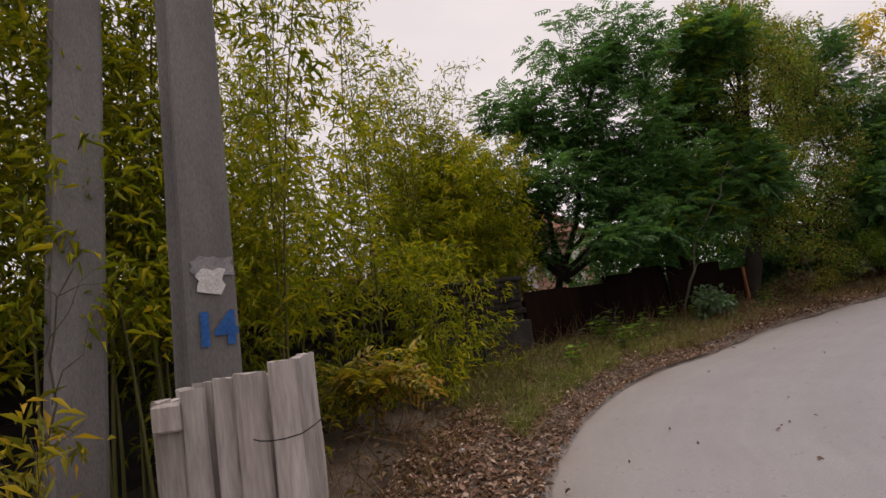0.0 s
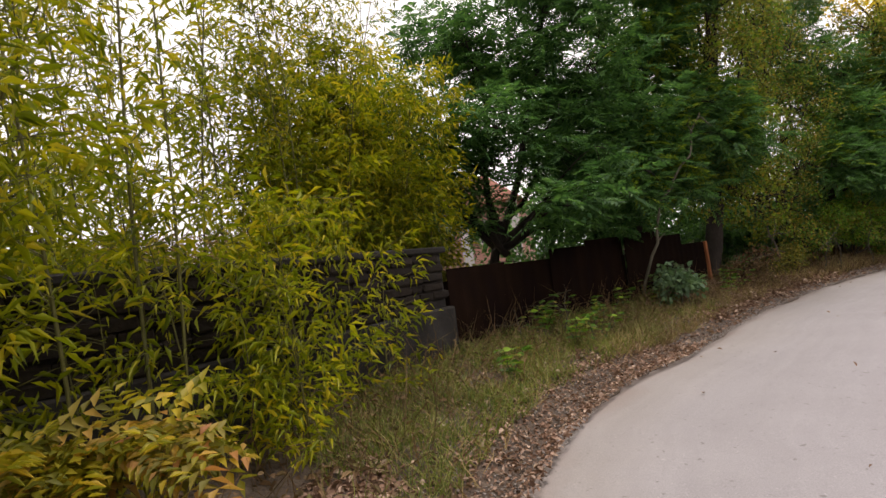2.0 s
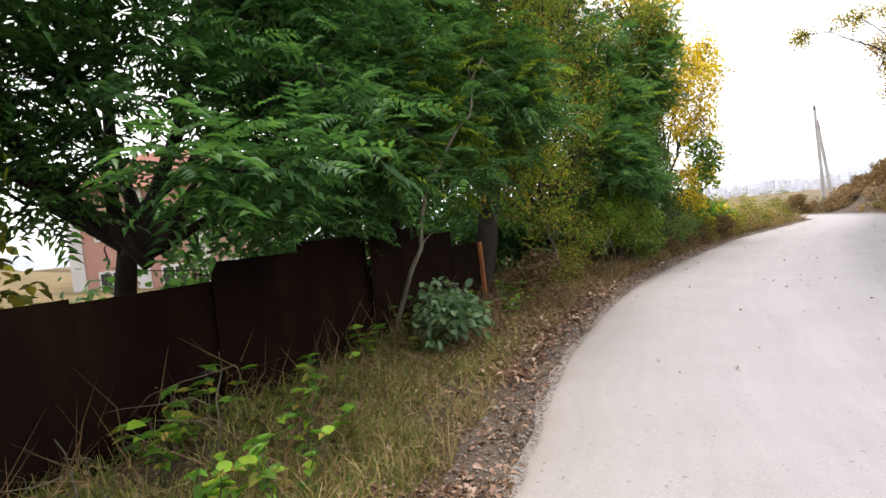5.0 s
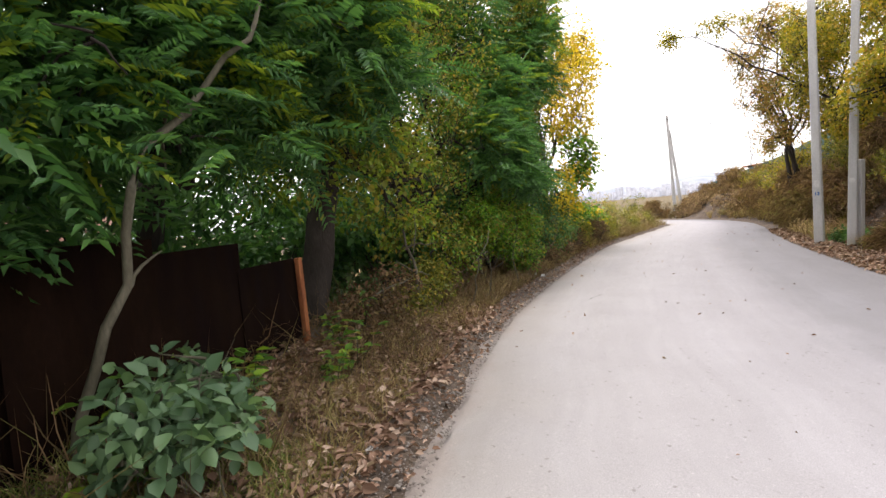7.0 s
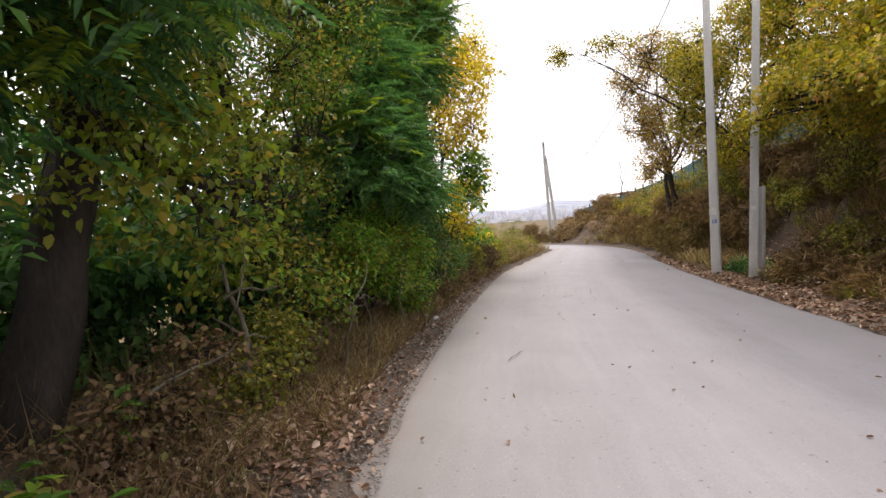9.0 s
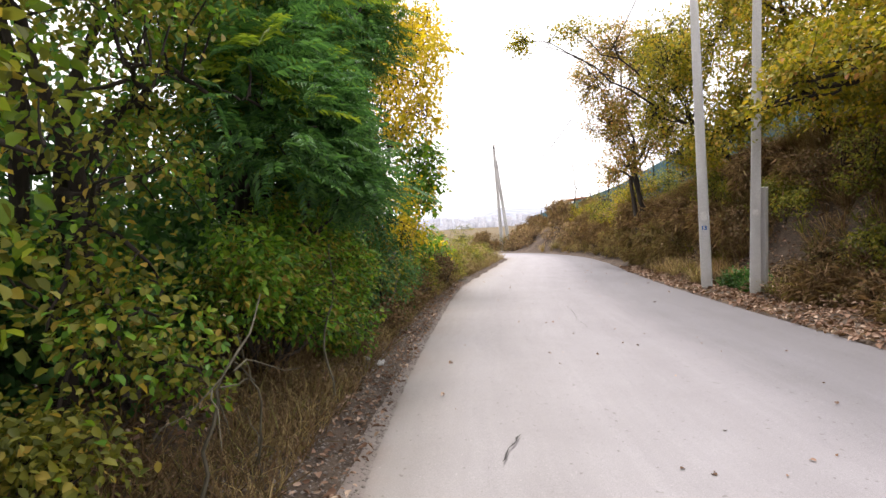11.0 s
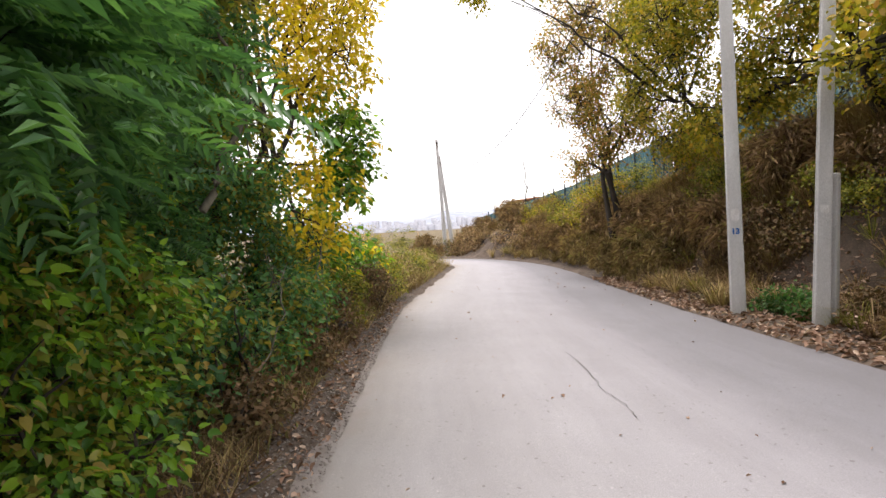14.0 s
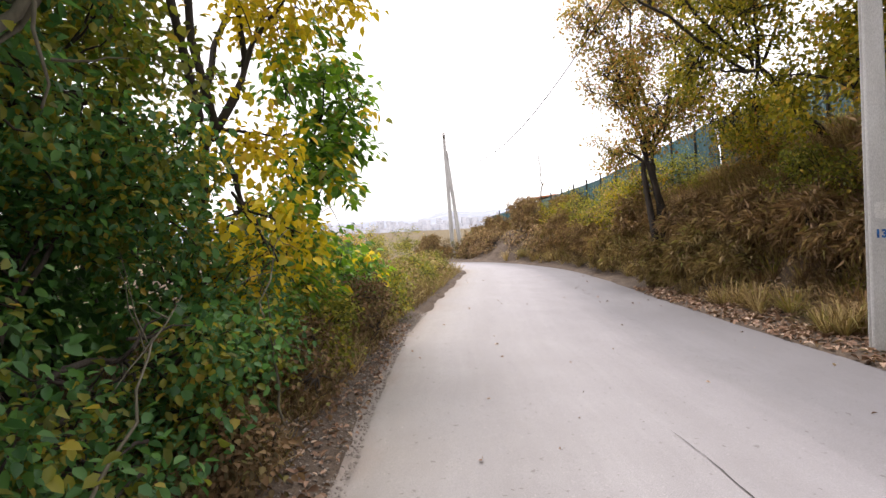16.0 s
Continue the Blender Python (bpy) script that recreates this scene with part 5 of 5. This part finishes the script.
def tufts(name, label, seed, n, x0, x1, d0, d1, side, size, material, per=34):
    """Grass tussocks: blades that spring from one foot and arch over to all sides, most of all downhill."""
    rng, at = strewn(seed, n, x0, x1, d0, d1, side)
    keep = np.array([noise.noise(Vector((p[0] * 0.9, p[1] * 0.9, seed * 3.1))) for p in at]) > -0.12
    at = at[keep]
    big = np.repeat(rng.uniform(0.55, 1.3, len(at)), per)
    foot = np.repeat(at, per, axis=0)
    m = len(foot)
    a = rng.uniform(0, 2 * np.pi, m)
    out = np.stack([np.cos(a), np.sin(a) - 0.35 * side, np.zeros(m)], 1)
    foot = foot + out * (rng.random((m, 1)) * 0.07)
    lift = rng.uniform(0.35, 1.5, (m, 1))
    L = size * big * rng.uniform(0.5, 1.15, m)
    mid_dir = unit(out * 0.6 + (0, 0, 1) * lift)
    W = np.maximum(L * 0.016, 0.005)
    tip_dir = unit(out + (0, 0, -0.25) + rng.normal(size=(m, 3)) * 0.15)
    sidev = unit(np.cross(mid_dir, out + (0, 0, 0.01)))
    p1 = foot + mid_dir * (L * 0.55)[:, None]
    p2 = p1 + unit(mid_dir * 0.4 + tip_dir) * (L * 0.45)[:, None]
    w = W[:, None]
    V = np.stack([foot - sidev * w * 0.5, foot + sidev * w * 0.5, p1 + sidev * w * 0.45, p1 - sidev * w * 0.45, p2], 1).reshape(-1, 3)
    off = (np.arange(m) * 5)[:, None]
    me = mesh_from(name, V, [off + np.array([[0, 1, 2, 3]]), off + np.array([[3, 2, 4]])])
    return tagged(part_mesh(name, me, material), label, "grass", kind="stuff")


litter("fallen_leaves", "brown and pinkish fallen leaves on the verge", 1, 8000, -1.0, 2.8, -0.12, 1.6, 1, 0.05, 0.8)
litter("fallen_leaves", "narrow band of pale fallen leaves at the asphalt edge", 7, 4200, 2.6, 7.0, -0.12, 0.6, 1, 0.034, 1.5)
litter("fallen_leaves", "pinkish fallen leaves scattered in verge grass", 9, 3500, 2.4, 9.5, 0.4, 1.9, 1, 0.045, 1.2, lift=0.05)
litter("fallen_leaves", "brown fallen leaves and debris along the road edge", 2, 9000, 5.5, 26, -0.1, 1.5, 1, 0.05, 0.9)
litter("fallen_leaves", "reddish fallen leaves heaped by the fence end", 8, 6000, 8.3, 14, 0.1, 1.5, 1, 0.062, 0.9, lift=0.1)
litter("fallen_leaves", "thick strip of russet fallen leaves under the bank", 3, 9000, 14, 30, -0.05, 1.7, -1, 0.08, 0.9)
litter("fallen_leaves", "fallen leaves caught in the growth of the bank", 4, 26000, 14, 40, 0.8, 4.2, -1, 0.075, 1.0, lift=0.22)
litter("fallen_leaves", "few dark leaves lying on the asphalt", 5, 170, 2, 34, -4.6, -0.1, 1, 0.042, 0.8, lift=0.002)
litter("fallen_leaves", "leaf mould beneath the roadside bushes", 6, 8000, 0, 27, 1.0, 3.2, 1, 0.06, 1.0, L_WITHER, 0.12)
blades("grass", "green grass on the verge beside the fence", 11, 21000, 2.4, 9.5, 0.4, 2.0, 1, 0.16, L_GRASS)
blades("dry_grass", "straw and dead stems among verge grass", 19, 4500, 2.4, 10.5, 0.3, 1.9, 1, 0.2, L_DRY, 1.0, 0.8, 0.02)
blades("dry_grass", "dry straw grass along the road edge", 12, 16000, 6.0, 26, 0.3, 1.3, 1, 0.2, L_DRY, 1.2)
blades("dry_grass", "olive and straw weeds on the far verge", 13, 16000, 23, 37, 0.15, 3.0, 1, 0.36, L_DRY)
tufts("dry_grass", "rank brown dry grass hanging down the bank", 14, 3400, 14, 46, 0.9, 5.0, -1, 0.62, L_BROWN)
tufts("dry_grass", "dark withered tufts under the bank trees", 20, 1500, 16, 26, 1.2, 4.4, -1, 0.5, L_WITHER)
tufts("dry_grass", "pale straw-coloured tufts on the bank", 15, 2200, 24, 46, 0.5, 4.6, -1, 0.6, L_DRY)
tufts("dry_grass", "olive green tufts among dry grass on the bank", 18, 900, 15, 46, 0.8, 4.8, -1, 0.5, L_OLIVE)
blades("dead_stalks", "thin dead stalks and twigs under bushes", 16, 5000, 0.5, 26, 0.7, 2.4, 1, 0.5, L_WITHER, 1.0, 0.7, 0.014)

# gravel where the asphalt crumbles
rng, at = strewn(31, 20000, 0.5, 27, -0.14, 0.7, 1, 1.4)
sz = 0.004 + 0.013 * rng.random(len(at)) ** 2.5
oct_v = np.array([(1, 0, 0), (0, 1, 0), (-1, 0, 0), (0, -1, 0), (0, 0, 0.7), (0, 0, -0.7)])
oct_f = np.array([(0, 1, 4), (1, 2, 4), (2, 3, 4), (3, 0, 4), (1, 0, 5), (2, 1, 5), (3, 2, 5), (0, 3, 5)])
V = (at[:, None] + (0, 0, 0.006) + oct_v[None] * sz[:, None, None] * rng.uniform(0.6, 1.3, (len(at), 6, 1))).reshape(-1, 3)
F = (oct_f[None] + (np.arange(len(at)) * 6)[:, None, None]).reshape(-1, 3)
tagged(part_mesh("gravel", mesh_from("gravel", V, [F]), GRAVEL), "loose grey gravel along the broken road edge", "gravel", kind="stuff")

# crack across the asphalt


def crack(seed, pts, width):
    rng = np.random.default_rng(seed)
    p = np.concatenate([bend(rng, a, b, 9, 0.2)[:-1] * (1, 1, 0) for a, b in zip(pts, pts[1:])])
    n = len(p)
    side = np.gradient(p[:, :2], axis=0)
    side = unit(np.stack([-side[:, 1], side[:, 0]], 1))
    w = width * rng.uniform(0.3, 1.2, n)
    w[0] = w[-1] = 0.001
    a, b = p[:, :2] + side * w[:, None], p[:, :2] - side * w[:, None]
    V = [(*q, float(plane_z(q[0], q[1])) + 0.036) for q in np.concatenate([a, b])]
    i = np.arange(n - 1)
    return mesh_from("road_crack", V, [np.stack([i, i + 1, i + 1 + n, i + n], 1)])


tagged(part_mesh("road_crack", crack(3, [(21.35, 5.1, 0), (20.6, 5.06, 0), (19.9, 5.13, 0), (19.5, 5.07, 0), (19.1, 5.12, 0)], 0.0035), TAR), "dark crack in the asphalt", "crack", kind="structure")
tagged(part_mesh("road_crack", crack(5, [(15.4, 6.3, 0), (14.9, 6.45, 0)], 0.008), TAR), "short dark crack in the asphalt", "crack", kind="structure")

# rubbish at the verge
for seed, x, y, w, h in ((5, 17.35, 7.58, 0.13, 0.06), (6, 17.5, 7.75, 0.05, 0.04), (7, 11.0, 7.35, 0.06, 0.04), (12, 1.75, 3.95, 0.06, 0.05), (14, 9.75, 7.0, 0.06, 0.05)):
    bm = bmesh.new()
    box(bm, 0, 0, 0.015, w, h, 0.02)
    bmesh.ops.subdivide_edges(bm, edges=bm.edges[:], cuts=3, use_grid_fill=True)
    r = np.random.default_rng(seed)
    for v in bm.verts:
        v.co += Vector(r.normal(size=3) * 0.004)
    p = part("litter_scrap", bm, RUBBISH)
    p.matrix_world = pose(x, y, gz(x, y) + 0.015, 4, 6, seed * 37)
    tagged(p, "crumpled white scrap of rubbish on the verge", "rubbish", "scraps on the verge")

# pale bare branches and vines hanging out of the bushes


def bare_branch(seed, pts, r, label):
    rng = np.random.default_rng(seed)
    pts = [np.array(p, float) for p in pts]
    P = np.concatenate([bend(rng, a, b, 7, 0.25)[:-1] for a, b in zip(pts, pts[1:])] + [pts[-1][None]])
    paths = [(P, np.linspace(r, r * 0.35, len(P)))]
    for _ in range(5):
        i = rng.integers(3, len(P) - 1)
        q = P[i] + rng.normal(size=3) * 0.22
        paths.append((bend(rng, P[i], q, 5, 0.3), np.linspace(r * 0.45, r * 0.12, 5)))
    V, F = tubes(paths, 6)
    tagged(part_mesh("bare_branch", mesh_from("bare_branch", V, [F], True), PALE_STEM), label, "branch")


bare_branch(1, [(8.72, 8.05, 0.0), (8.95, 7.7, 1.45), (9.75, 7.6, 2.6), (10.4, 7.7, 3.4)], 0.03, "thin pale leaning stem beside the fence")
bare_branch(2, [(12.0, 8.3, 0.55), (12.7, 8.05, 0.75), (13.2, 8.2, 1.5)], 0.012, "pale arching dead branch under the trees")
bare_branch(3, [(13.15, 8.25, 0.1), (13.05, 8.3, 1.3)], 0.035, "upright brown stake beside the bushes")
bare_branch(4, [(19.3, 8.1, 1.6), (19.7, 7.9, 2.3), (20.2, 8.0, 3.2)], 0.03, "pale bare branch crossing the bushes")
bare_branch(5, [(19.2, 7.9, 2.9), (19.5, 7.8, 2.4), (19.6, 7.85, 1.9)], 0.014, "pale hanging vine stem")
bare_branch(6, [(18.9, 7.75, 0.35), (19.6, 7.7, 0.75), (20.4, 7.8, 1.2)], 0.01, "pale dry vine across the bushes")
bare_branch(7, [(16.0, 7.7, 0.2), (16.05, 7.72, 0.9), (16.3, 7.75, 1.4)], 0.01, "thin upright dry vine")
bare_branch(8, [(5.6, 7.25, 0.2), (5.45, 7.2, 0.7)], 0.008, "broken pale cane by the fence")
bare_branch(11, [(14.1, 7.85, 0.1), (14.25, 7.75, 0.8), (14.9, 7.8, 1.15)], 0.012, "pale forked dead branch at the hedge foot")
bare_branch(12, [(14.7, 7.8, 0.1), (14.6, 7.72, 0.6), (14.45, 7.75, 1.0)], 0.009, "thin pale dead stem at the hedge foot")
bare_branch(13, [(21.3, 7.7, 0.2), (21.2, 7.6, 0.9), (21.9, 7.65, 1.5)], 0.01, "thin grey vine climbing a bush")
bare_branch(10, [(46.3, 0.4, 0.9), (46.2, 0.5, 3.0), (46.1, 0.5, 4.9)], 0.05, "thin dead sapling on the bank top")
bare_branch(9, [(6.0, 7.0, 0.2), (6.2, 7.1, 0.9)], 0.008, "broken pale cane in the grass")

# broad-leaved weeds between the fence and the lane


def weed(seed, label):
    rng = np.random.default_rng(seed)
    t = thing("weed", (0, 0, -50), label, "weed", "weeds on the verge")
    paths, at, al = [], [], []
    for _ in range(4):
        tip = np.array([rng.normal() * 0.12, rng.normal() * 0.12, rng.uniform(0.2, 0.42)])
        P = bend(rng, (0, 0, -0.03), tip, 6, 0.15)
        paths.append((P, np.linspace(0.006, 0.002, 6)))
        for q in P[2:]:
            for _ in range(3):
                at.append(q)
                a = rng.uniform(0, 2 * np.pi)
                al.append((np.cos(a), np.sin(a), rng.uniform(-0.1, 0.4)))
    V, F = tubes(paths, 5)
    part_mesh("stem", mesh_from("stem", V, [F], True), PALE_STEM, t)
    n = len(at)
    L = rng.uniform(0.05, 0.11, n)
    part_mesh("foliage", leaf_mesh("foliage", np.array(at), np.array(al), rng.normal(size=(n, 3)) * 0.3 + (0, 0, 1), L, L * 0.65, "heart"), L_IVY, t, "soft green leaves")
    return t


weeds = [weed(700 + i, "small weed with soft green leaves on the verge") for i in range(3)]
rng = random.Random(8)
for i in range(18):
    x = rng.uniform(4.2, 12.5)
    y = float(left_y(x)) + rng.uniform(0.8, 1.7)
    copy_thing(rng.choice(weeds), pose(x, y, gz(x, y), 0, 0, rng.uniform(0, 360)))
for t in weeds:
    for o in list(t.children_recursive) + [t]:
        bpy.data.objects.remove(o)

blades("dry_grass", "reddish dry undergrowth at the road edge", 17, 14000, 11, 30, 0.25, 1.1, 1, 0.24, L_WITHER, 1.0, 0.7, 0.03)
